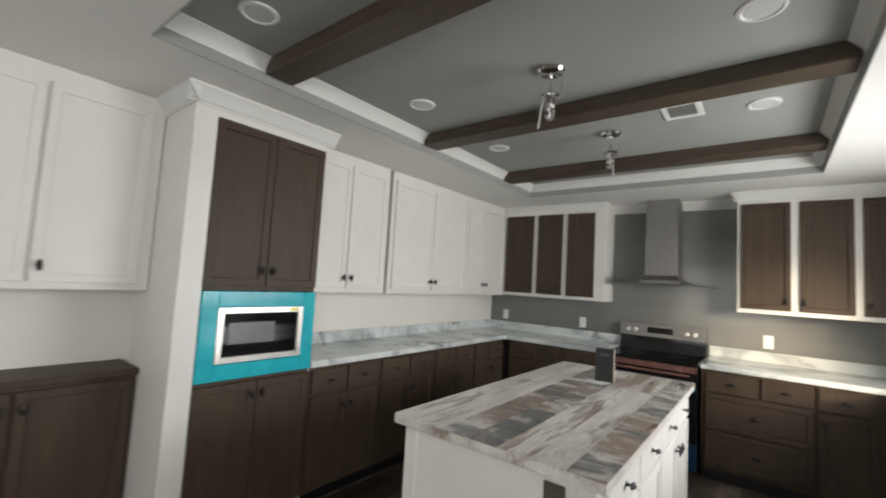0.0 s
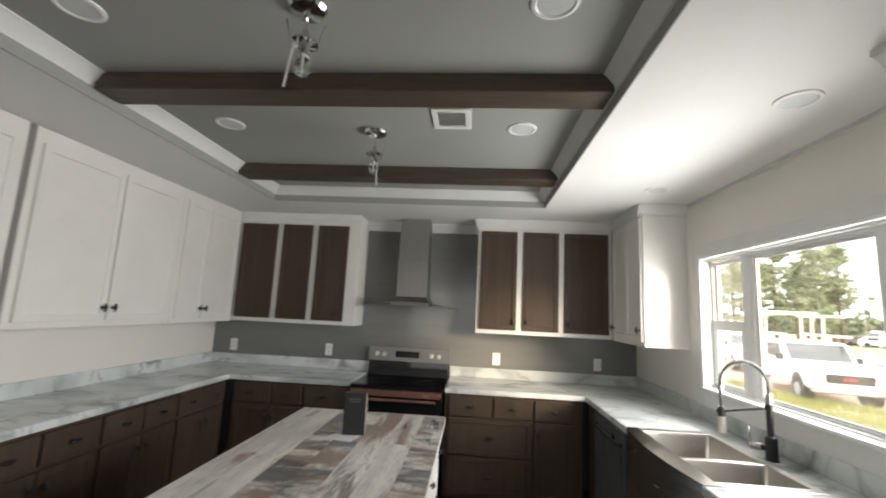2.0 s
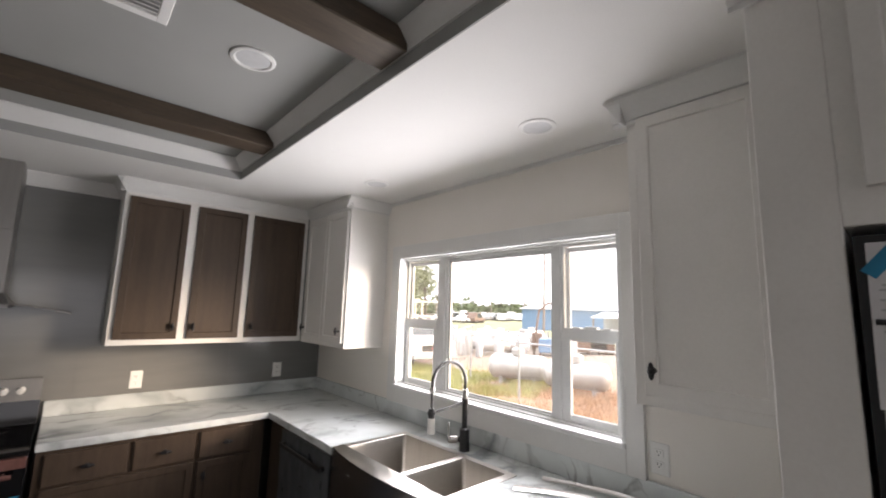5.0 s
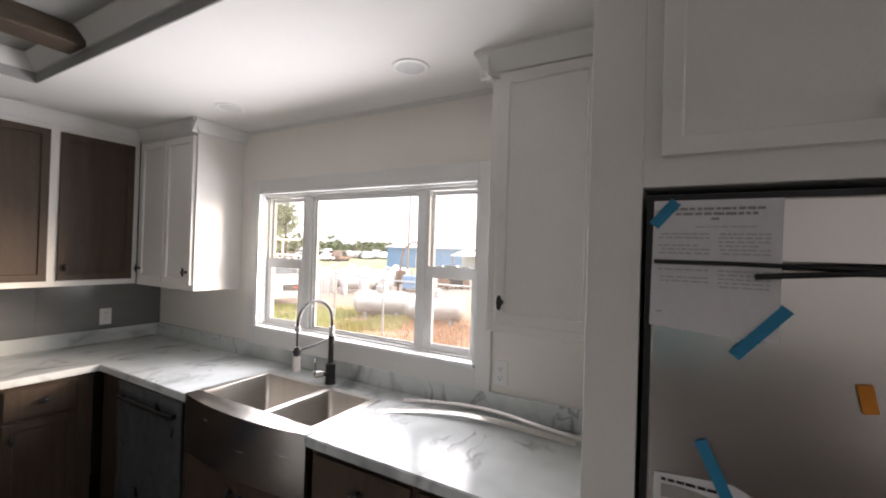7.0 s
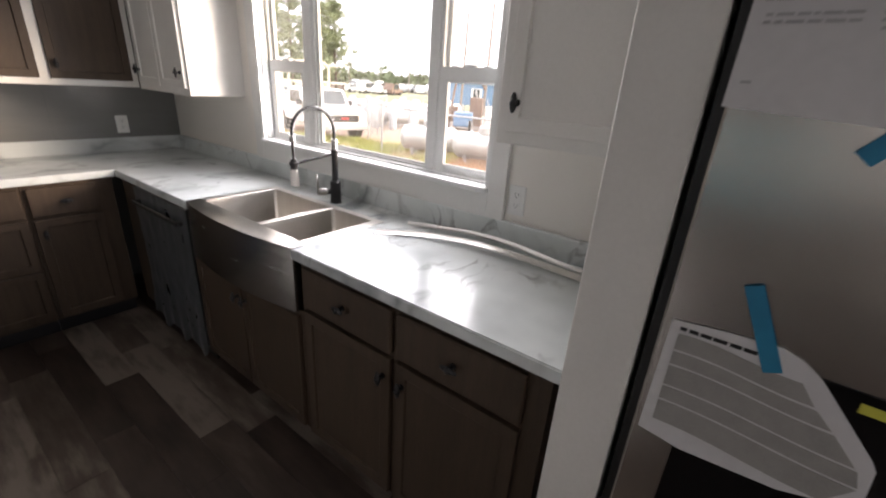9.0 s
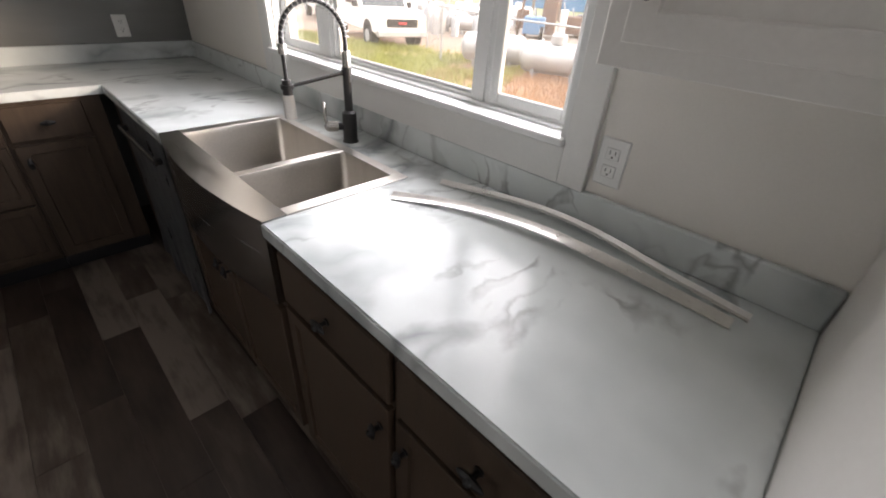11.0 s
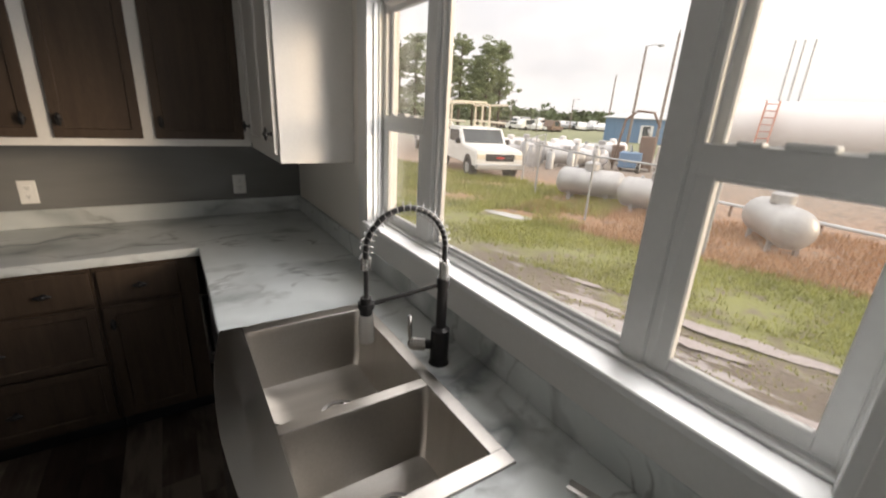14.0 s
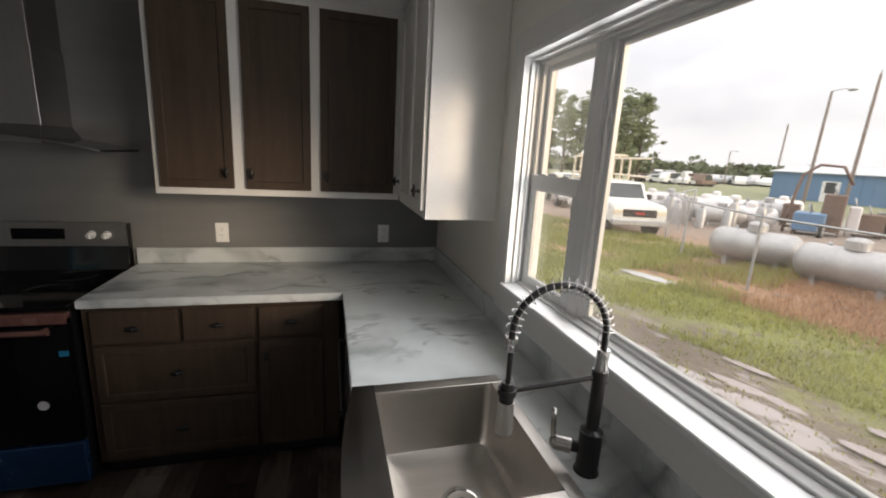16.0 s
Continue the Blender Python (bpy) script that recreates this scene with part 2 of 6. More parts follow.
def pane_material():
    """Thin window glass: clear with a weak mirror on top."""
    m = bpy.data.materials.new("window_pane")
    m.use_nodes = True
    n, l = m.node_tree.nodes, m.node_tree.links
    n.remove(n["Principled BSDF"])
    t, g, x, f = n.new("ShaderNodeBsdfTransparent"), n.new("ShaderNodeBsdfGlossy"), n.new("ShaderNodeMixShader"), n.new("ShaderNodeMath")
    lw = n.new("ShaderNodeLayerWeight")
    t.inputs[0].default_value = (0.98, 0.985, 0.98, 1)
    g.inputs["Roughness"].default_value = 0.02
    f.operation = "POWER"
    f.inputs[1].default_value = 4.0
    l.new(lw.outputs["Facing"], f.inputs[0])
    l.new(f.outputs[0], x.inputs[0])
    l.new(t.outputs[0], x.inputs[1])
    l.new(g.outputs[0], x.inputs[2])
    # a thin film of dust on the glass, which also imitates the outdoor haze
    dn, dr, ds, dx = n.new("ShaderNodeTexNoise"), n.new("ShaderNodeMapRange"), n.new("ShaderNodeBsdfTranslucent"), n.new("ShaderNodeMixShader")
    dn.inputs["Scale"].default_value, dn.inputs["Detail"].default_value = 2.5, 5
    dr.inputs[1].default_value, dr.inputs[2].default_value, dr.inputs[3].default_value, dr.inputs[4].default_value = 0.35, 0.7, 0.01, 0.055
    ds.inputs[0].default_value = (0.8, 0.78, 0.74, 1)
    dc = n.new("ShaderNodeTexCoord")
    l.new(dc.outputs["Object"], dn.inputs["Vector"])
    l.new(dn.outputs[0], dr.inputs[0])
    l.new(dr.outputs[0], dx.inputs[0])
    l.new(x.outputs[0], dx.inputs[1])
    l.new(ds.outputs[0], dx.inputs[2])
    l.new(dx.outputs[0], n["Material Output"].inputs[0])
    return m


WHITE = material("white_cabinet_paint", (0.80, 0.785, 0.75), (0.74, 0.725, 0.69), rough=0.42, scale=3, fine=120, bump=0.03)
TRIM = material("white_trim_paint", (0.74, 0.74, 0.72), (0.69, 0.69, 0.67), rough=0.38, scale=4, fine=90, bump=0.02)
WALL = material("wall_board_warm_white", (0.82, 0.79, 0.74), (0.77, 0.74, 0.69), rough=0.7, scale=1.3, fine=180, bump=0.06)
GREY_WALL = material("wall_board_grey", (0.20, 0.202, 0.194), (0.172, 0.174, 0.168), rough=0.13, scale=2.0, fine=7, bump=0.05, rough_var=0.03, stretch=(0.5, 0.5, 3.0), spec=0.6)
CEIL = material("ceiling_paint", (0.78, 0.775, 0.75), (0.74, 0.735, 0.71), rough=0.8, scale=1.5, fine=220, bump=0.10)
TRAY = material("tray_grey_paint", (0.345, 0.35, 0.335), (0.31, 0.315, 0.30), rough=0.75, scale=1.5, fine=200, bump=0.08)
WOOD = material("dark_stained_cabinet", (0.080, 0.0555, 0.0385), (0.050, 0.0345, 0.0238), rough=0.50, scale=3.0, fine=30, stretch=(9, 9, 0.9), bump=0.06, spread=(0.32, 0.68), rand=0.06, spec=0.28)
BEAM = material("dark_stained_beam", (0.090, 0.064, 0.042), (0.048, 0.034, 0.023), rough=0.5, scale=3.0, fine=22, stretch=(0.9, 10, 10), bump=0.14, spread=(0.36, 0.64))
HOOD_STEEL = material("satin_steel", (0.34, 0.33, 0.315), (0.30, 0.29, 0.28), rough=0.42, metal=1.0, scale=4, fine=160, stretch=(14, 14, 1), bump=0.015)
MARBLE = marble()
FRIDGE_STEEL = material("refrigerator_steel", (0.62, 0.59, 0.56), (0.58, 0.55, 0.525), rough=0.25, metal=1.0, scale=1.2, fine=120, stretch=(1, 1, 10), bump=0.0, rough_var=0.02, aniso=0.6)
STEEL = material("brushed_steel", (0.50, 0.49, 0.47), (0.43, 0.42, 0.40), rough=0.24, metal=1.0, scale=4, fine=160, stretch=(1, 1, 14), bump=0.015, aniso=0.5)
SINK_STEEL = material("sink_steel", (0.56, 0.535, 0.50), (0.46, 0.44, 0.41), rough=0.34, metal=1.0, scale=3, fine=140, stretch=(1, 6, 1), bump=0.004)
SPRAY_STEEL = material("bright_satin_steel", (0.78, 0.76, 0.73), (0.70, 0.68, 0.65), rough=0.3, metal=1.0, scale=4, fine=160, stretch=(14, 14, 1), bump=0.01)
SPRING_STEEL = material("spring_steel", (0.42, 0.41, 0.40), (0.34, 0.33, 0.32), rough=0.38, metal=1.0, bump=0.0)
CHROME = material("chrome", (0.75, 0.75, 0.75), (0.68, 0.68, 0.68), rough=0.07, metal=1.0, bump=0.0, rough_var=0.03)
BLACK = material("black_metal", (0.012, 0.012, 0.013), (0.008, 0.008, 0.009), rough=0.38, scale=20, bump=0.03)
BLACK_GLASS = material("black_glass", (0.006, 0.006, 0.007), (0.004, 0.004, 0.005), rough=0.07, bump=0.0, rough_var=0.03)
PLASTIC = material("white_plastic", (0.80, 0.80, 0.78), (0.77, 0.77, 0.75), rough=0.3, bump=0.01)
VINYL = material("white_vinyl_frame", (0.78, 0.79, 0.78), (0.73, 0.74, 0.73), rough=0.35, bump=0.02)
FILM = material("teal_protective_film", (0.018, 0.50, 0.58), (0.010, 0.38, 0.47), rough=0.18, scale=7, fine=30, bump=0.06)
TAPE = material("blue_tape", (0.012, 0.23, 0.41), (0.010, 0.18, 0.33), rough=0.55, bump=0.05)
PAPER = material("paper", (0.70, 0.69, 0.70), (0.63, 0.62, 0.63), rough=0.7, bump=0.04)
INK = material("printed_ink", (0.47, 0.47, 0.48), (0.41, 0.41, 0.42), rough=0.7, bump=0.0)
PANE = pane_material()
BULB_GLASS = glass("clear_glass")
SLATE = material("charcoal_card", (0.024, 0.025, 0.025), (0.017, 0.018, 0.018), rough=0.6, bump=0.02)


# ---- building helpers ----
BASE = {}


def finish(bm, sharp=0.6):
    for f in bm.faces:
        f.smooth = True
    for e in bm.edges:
        if len(e.link_faces) != 2 or e.calc_face_angle(0.0) > sharp:
            e.smooth = False


def mesh_of(name, bm, mats):
    finish(bm)
    me = bpy.data.meshes.new(name)
    bm.to_mesh(me)
    bm.free()
    for m in (mats if isinstance(mats, (list, tuple)) else [mats]):
        me.materials.append(m)
    return me


def thing(name, base, label, category, group="", kind=""):
    ob = new(name)
    ob.location = base
    ob.empty_display_size = 0.1
    BASE[ob] = Vector(base)
    return tagged(ob, label, category, group, kind)


def part(name, bm, mat, parent, label=""):
    base = BASE[parent]
    bm.transform(Matrix.Translation(-base))
    ob = new(name, mesh_of(name, bm, mat))
    ob.parent = parent
    BASE[ob] = base
    return tagged(ob, label) if label else ob


def solo(name, bm, mat, label="", category="", kind="", base=(0, 0, 0), group=""):
    """A thing or a piece of the setting that is one mesh."""
    bm.transform(Matrix.Translation(-Vector(base)))
    ob = new(name, mesh_of(name, bm, mat))
    ob.location = base
    BASE[ob] = Vector(base)
    return tagged(ob, label, category, group, kind)


def box(bm, x0, x1, y0, y1, z0, z1, bevel=0.0, seg=1):
    x0, x1, y0, y1, z0, z1 = min(x0, x1), max(x0, x1), min(y0, y1), max(y0, y1), min(z0, z1), max(z0, z1)
    m = Matrix.Translation(((x0 + x1) / 2, (y0 + y1) / 2, (z0 + z1) / 2)) @ Matrix.Diagonal((x1 - x0, y1 - y0, z1 - z0, 1))
    r = bmesh.ops.create_cube(bm, size=1, matrix=m)
    if bevel:
        edges = {e for v in r["verts"] for e in v.link_edges}
        bmesh.ops.bevel(bm, geom=list(edges), offset=bevel, segments=seg, affect="EDGES", profile=0.5)
    return bm


def boxes(*rows, bevel=0.0):
    bm = bmesh.new()
    for r in rows:
        box(bm, *r, bevel=bevel)
    return bm


def cyl(bm, a, b, r0, r1=None, n=16, caps=True):
    """A round bar from a to b."""
    a, b = Vector(a), Vector(b)
    q = (b - a).to_track_quat("Z", "Y").to_matrix().to_4x4()
    bmesh.ops.create_cone(bm, cap_ends=caps, segments=n, radius1=r0, radius2=r0 if r1 is None else r1, depth=(b - a).length,
                          matrix=Matrix.Translation((a + b) / 2) @ q)
    return bm


def ball(bm, c, r, scale=(1, 1, 1), u=14, v=9):
    bmesh.ops.create_uvsphere(bm, u_segments=u, v_segments=v, radius=r, matrix=Matrix.Translation(c) @ Matrix.Diagonal((*scale, 1)))
    return bm


def tube(bm, pts, r, n=8, closed=False):
    """A bar swept along points."""
    pts = [Vector(p) for p in pts]
    rings, up = [], Vector((0.13, 0.37, 0.92))
    for i, p in enumerate(pts):
        d = (pts[min(i + 1, len(pts) - 1)] - pts[max(i - 1, 0)]).normalized()
        s = d.cross(up).normalized()
        w = s.cross(d).normalized()
        up = w
        rings.append([bm.verts.new(p + r * (math.cos(2 * math.pi * k / n) * s + math.sin(2 * math.pi * k / n) * w)) for k in range(n)])
    for a, b in zip(rings, rings[1:]):
        for k in range(n):
            bm.faces.new((a[k], a[(k + 1) % n], b[(k + 1) % n], b[k]))
    bm.faces.new(rings[0][::-1])
    bm.faces.new(rings[-1])
    return bm


def lathe(bm, profile, centre, n=24):
    """A turned shape: profile of (radius, height) about a vertical line."""
    cx, cy, cz = centre
    rings = [[bm.verts.new((cx + r * math.cos(2 * math.pi * k / n), cy + r * math.sin(2 * math.pi * k / n), cz + z)) for k in range(n)] for r, z in profile]
    for a, b in zip(rings, rings[1:]):
        for k in range(n):
            bm.faces.new((a[k], a[(k + 1) % n], b[(k + 1) % n], b[k]))
    bmesh.ops.recalc_face_normals(bm, faces=bm.faces[:])
    return bm


def prism(bm, profile, axis, a0, a1):
    """A moulding: profile points (p, q) drawn along axis x (p=y, q=z) or y (p=x, q=z) or z (p=x, q=y)."""
    def at(p, q, a):
        return {"x": (a, p, q), "y": (p, a, q), "z": (p, q, a)}[axis]
    r0 = [bm.verts.new(at(p, q, a0)) for p, q in profile]
    r1 = [bm.verts.new(at(p, q, a1)) for p, q in profile]
    k = len(profile)
    for i in range(k):
        bm.faces.new((r0[i], r0[(i + 1) % k], r1[(i + 1) % k], r1[i]))
    bm.faces.new(r0[::-1])
    bm.faces.new(r1)
    bmesh.ops.recalc_face_normals(bm, faces=bm.faces[:])
    return bm


def fbox(bm, face, plane, a0, a1, d0, d1, z0, z1, bevel=0.0):
    """A box on an upright face. face N looks to -y, E looks to -x, W looks to +x, S looks to -y; d counts outwards from the plane."""
    if face in "NS":
        return box(bm, a0, a1, plane - d0, plane - d1, z0, z1, bevel)
    s = -1 if face == "E" else 1
    return box(bm, plane + s * d0, plane + s * d1, a0, a1, z0, z1, bevel)


def fpoint(face, plane, a, d, z):
    return Vector((a, plane - d, z)) if face in "NS" else Vector((plane + (-1 if face == "E" else 1) * d, a, z))


def shaker(face, plane, a0, a1, z0, z1, rail=0.058, thick=0.019, rise=0.008):
    """A framed door or drawer front with a sunk panel."""
    bm = bmesh.new()
    fbox(bm, face, plane, a0, a1, 0.001, thick, z0, z1)
    bm.normal_update()
    want = {"N": Vector((0, -1, 0)), "S": Vector((0, -1, 0)), "E": Vector((-1, 0, 0)), "W": Vector((1, 0, 0))}[face]
    front = [f for f in bm.faces if f.normal.dot(want) > 0.9]
    bmesh.ops.inset_region(bm, faces=front, thickness=0.002, depth=0.0)
    bmesh.ops.inset_region(bm, faces=front, thickness=rail - 0.002, depth=0.0)
    bmesh.ops.inset_region(bm, faces=front, thickness=0.004, depth=-rise)
    edge = [e for e in bm.edges if all(abs((v.co - fpoint(face, plane, 0, thick, 0)).dot(want)) < 1e-5 for v in e.verts) and len({f.normal.dot(want) > 0.9 for f in e.link_faces}) == 2]
    bmesh.ops.bevel(bm, geom=edge, offset=0.0015, segments=1, affect="EDGES")
    return bm


def slab_front(face, plane, a0, a1, z0, z1, thick=0.019):
    bm = bmesh.new()
    fbox(bm, face, plane, a0, a1, 0.001, thick, z0, z1, 0.004)
    return bm


def knob(parent, face, plane, a, z, d=0.019, flat=False):
    """A black cast knob: round foot, short neck, and a winged oval grip."""
    bm = bmesh.new()
    cyl(bm, fpoint(face, plane, a, d, z), fpoint(face, plane, a, d + 0.004, z), 0.010, n=12)
    cyl(bm, fpoint(face, plane, a, d, z), fpoint(face, plane, a, d + 0.020, z), 0.0055, n=10)
    w, h = (0.030, 0.011) if flat else (0.011, 0.028)
    sx, sy = ((w, 0.007) if face in "NS" else (0.007, w))
    ball(bm, fpoint(face, plane, a, d + 0.024, z), 1.0, (sx, sy, h), 12, 8)
    ball(bm, fpoint(face, plane, a, d + 0.027, z), 0.010, (1, 1, 1), 10, 7)
    return part("knob", bm, BLACK, parent, "black cast-metal knob")


# ---- the room ----
XW, XN, XE, YN, YS, ZC, ZT = -2.84, -2.95, 1.355, 5.09, -3.20, 2.415, 2.53
TX0, TX1, TY0, TY1 = -1.925, 0.348, 0.84, 4.255          # the tray in the ceiling
WY0, WY1, WZ0, WZ1 = 2.325, 3.893, 1.134, 1.995           # the kitchen window's opening
solo("wall_west", boxes((XW - 0.12, XW, 1.20, YN, 0, 2.7)), WALL, "warm white panelled kitchen wall behind the counter", "wall", "structure")
solo("wall_west_niche", boxes((XN - 0.12, XN, YS, 1.20, 0, 2.7)), WALL, "warm white wall beside the oven tower", "wall", "structure")
solo("wall_north", boxes((XN - 0.12, XE + 0.12, YN, YN + 0.12, -0.02, 2.7)), GREY_WALL, "dark grey panelled wall behind the range", "wall", "structure")
bm = bmesh.new()
for y0, y1, z0, z1 in ((WY1, YN, 0, 2.7), (YS, WY0, 0, 2.7), (WY0, WY1, 0, WZ0), (WY0, WY1, WZ1, 2.7)):
    box(bm, XE, XE + 0.12, y0, y1, z0, z1)
solo("wall_east", bm, WALL, "warm white outer wall with the sink window", "wall", "structure")
bm = bmesh.new()
for x0, x1, z0, z1 in ((XN - 0.12, -1.95, 0, 2.7), (0.35, XE + 0.12, 0, 2.7), (-1.95, 0.35, 0, 0.75), (-1.95, 0.35, 2.15, 2.7)):
    box(bm, x0, x1, YS - 0.12, YS, z0, z1)
solo("wall_south", bm, WALL, "plain warm white wall behind the walker", "wall", "structure")
# faint board seams on the grey wall
for k, x in enumerate((-2.1, -0.28, 0.62)):
    solo("trim_seam", boxes((x - 0.004, x + 0.004, YN - 0.003, YN + 0.002, 1.015, 2.33)), GREY_WALL, "thin grey seam strip on the panelled wall", "trim", "structure")

bm = bmesh.new()
for x0, x1, y0, y1 in ((XN - 0.12, TX0, YS - 0.12, YN + 0.12), (TX1, XE + 0.12, YS - 0.12, YN + 0.12), (TX0, TX1, YS - 0.12, TY0), (TX0, TX1, TY1, YN + 0.12)):
    box(bm, x0, x1, y0, y1, ZC, ZC + 0.02)
solo("ceiling", bm, CEIL, "off-white textured ceiling round the tray", "ceiling", "structure")
solo("ceiling_tray", boxes((TX0 - 0.1, TX1 + 0.1, TY0 - 0.1, TY1 + 0.1, ZT, ZT + 0.03)), TRAY, "grey painted recessed tray ceiling", "ceiling", "structure")
SD = 0.005                                               # thickness of the side boards inside the opening
bm = boxes((TX0 - 0.0005, TX0 + SD, TY0, TY1, ZC - 0.003, ZT), (TX1 - SD, TX1 + 0.0005, TY0, TY1, ZC - 0.003, ZT),
           (TX0 + SD, TX1 - SD, TY0 - 0.0005, TY0 + SD, ZC - 0.003, ZT), (TX0 + SD, TX1 - SD, TY1 - SD, TY1 + 0.0005, ZC - 0.003, ZT))
solo("trim_tray_side", bm, TRAY, "grey painted upright sides of the tray", "trim", "structure")
solo("roof_deck", boxes((XN - 0.3, XE + 0.45, YS - 0.4, YN + 0.4, 2.70, 2.78)), BEAM, "roof deck closing the house", "roof", "structure")


def crown(name, axis, side, at, a0, a1, drop=0.07, out=0.06, top=ZC, mat=TRIM):
    """A stepped crown moulding against a face at `at`, spreading to `side` (+1/-1)."""
    s = side
    prof = [(at, top), (at + s * out, top), (at + s * out, top - 0.012), (at + s * out * 0.86, top - 0.02), (at + s * out * 0.55, top - drop * 0.5),
            (at + s * out * 0.28, top - drop * 0.82), (at + s * 0.008, top - drop * 0.86), (at + s * 0.008, top - drop), (at, top - drop)]
    return prism(bmesh.new(), prof, axis, a0, a1)


tray_crowns = (("y", 1, TX0 + SD, TY0 + SD, TY1 - SD), ("y", -1, TX1 - SD, TY0 + SD, TY1 - SD), ("x", 1, TY0 + SD, TX0 + SD, TX1 - SD), ("x", -1, TY1 - SD, TX0 + SD, TX1 - SD))
for ax, sd, at, a0, a1 in tray_crowns:
    prof = [(at, ZT), (at + sd * 0.058, ZT), (at + sd * 0.058, ZT - 0.007), (at + sd * 0.050, ZT - 0.012), (at + sd * 0.012, ZT - 0.060), (at + sd * 0.009, ZT - 0.068), (at, ZT - 0.068)]
    solo("trim_tray_crown", prism(bmesh.new(), prof, ax, a0, a1), TRIM, "white sloped crown board inside the tray", "trim", "structure")
solo("trim_wall_crown", crown("c", "x", -1, YN, -1.305, -0.18, 0.085, 0.06), TRIM, "white crown moulding above the grey wall", "trim", "structure")
solo("trim_east", boxes((XE - 0.010, XE, 2.16, 4.06, ZC - 0.022, ZC)), TRIM, "thin white ceiling batten over the window", "trim", "structure")

# beams across the tray
for y in (1.31, 2.508, 3.658):
    bm = boxes((TX0 + 0.02, TX1 - 0.02, y, y + 0.15, 2.450, ZT - 0.001), bevel=0.004)
    solo("ceiling_beam", bm, BEAM, "dark stained wooden box beam across the tray ceiling", "beam", base=(-0.8, y + 0.07, 2.450), group="ceiling beams")

# ---- kitchen window ----
win = thing("window_1", (XE, (WY0 + WY1) / 2, WZ0), "white vinyl triple window with two hung sashes and a picture pane", "window", kind="structure")
bm = bmesh.new()
JX = 1.445
for r in ((1.336, JX, WY0 - 0.012, WY0 + 0.006, WZ0, WZ1), (1.336, JX, WY1 - 0.006, WY1 + 0.012, WZ0, WZ1),
          (1.336, JX, WY0 - 0.012, WY1 + 0.012, WZ1 - 0.006, WZ1 + 0.012)):
    box(bm, *r)
part("window_frame", bm, VINYL, win)
bm = bmesh.new()
box(bm, 1.318, JX, WY0 - 0.008, WY1 + 0.008, WZ0 - 0.014, WZ0 + 0.006, 0.003)
part("window_sill", bm, VINYL, win, "white sill board")
bm = boxes((1.400, 1.443, WY0 + 0.006, WY1 - 0.006, WZ1 - 0.026, WZ1 - 0.006), bevel=0.002)
box(bm, 1.372, 1.401, WY0 + 0.006, WY1 - 0.006, WZ1 - 0.016, WZ1 - 0.006)
part("head_track", bm, VINYL, win, "stepped white vinyl head track")
bm = boxes((1.385, 1.443, WY0 + 0.006, WY1 - 0.006, WZ0 + 0.006, WZ0 + 0.014), bevel=0.002)
part("sill_track", bm, VINYL, win, "stepped white vinyl sill track")
for y0, y1 in ((WY0 + 0.006, WY0 + 0.013), (WY1 - 0.013, WY1 - 0.006)):
    for x0 in (1.362, 1.384):
        part("jamb_stop", boxes((x0, x0 + 0.010, y0, y1, WZ0 + 0.006, WZ1 - 0.028), bevel=0.002), VINYL, win)
# flat casing boards round the opening
bm = bmesh.new()
CW = 0.085
box(bm, 1.334, XE, WY0 - CW, WY0 - 0.010, 1.022, WZ1 + CW, 0.002)
box(bm, 1.334, XE, WY1 + 0.010, WY1 + CW, 1.022, WZ1 + CW, 0.002)
box(bm, 1.3345, XE, WY0 - 0.010, WY1 + 0.010, WZ1 + 0.010, WZ1 + CW, 0.002)
box(bm, 1.3345, XE, WY0 - 0.010, WY1 + 0.010, 1.022, WZ0 - 0.014, 0.002)
part("casing", bm, TRIM, win, "flat white casing boards")


def window_rect(y0, y1, z0, z1, w, x0, x1, bevel=0.003):
    """Four frame members round a rectangle, w wide."""
    bm = bmesh.new()
    box(bm, x0, x1, y0, y0 + w, z0, z1, bevel)
    box(bm, x0, x1, y1 - w, y1, z0, z1, bevel)
    box(bm, x0, x1, y0 + w, y1 - w, z0, z0 + w, bevel)
    box(bm, x0, x1, y0 + w, y1 - w, z1 - w, z1, bevel)
    return bm


MULL = ((2.646, 2.698), (3.486, 3.540))
for y0, y1 in MULL:
    bm = boxes((1.408, 1.443, y0, y1, WZ0 + 0.006, WZ1 - 0.006), bevel=0.003)
    box(bm, 1.404, 1.409, y0 + 0.004, y1 - 0.004, WZ0 + 0.006, WZ1 - 0.006)
    part("mullion", bm, VINYL, win)
bm = bmesh.new()
for r in ((2.698, 2.708, WZ0 + 0.006, WZ1 - 0.006), (3.470, 3.486, WZ0 + 0.006, WZ1 - 0.006), (2.708, 3.470, WZ0 + 0.006, WZ0 + 0.024), (2.708, 3.470, WZ1 - 0.036, WZ1 - 0.006)):
    box(bm, 1.414, 1.443, *r, 0.002)
for r in ((3.452, 3.470, WZ0 + 0.024, WZ1 - 0.036), (2.708, 3.452, WZ0 + 0.024, WZ0 + 0.034), (2.708, 3.452, WZ1 - 0.050, WZ1 - 0.036)):
    box(bm, 1.426, 1.443, *r, 0.002)
part("picture_frame", bm, VINYL, win, "stepped white vinyl frame of the picture pane")
ob = part("pane", boxes((1.436, 1.440, 2.704, 3.456, WZ0 + 0.030, WZ1 - 0.044)), PANE, win)
ob.visible_shadow = False
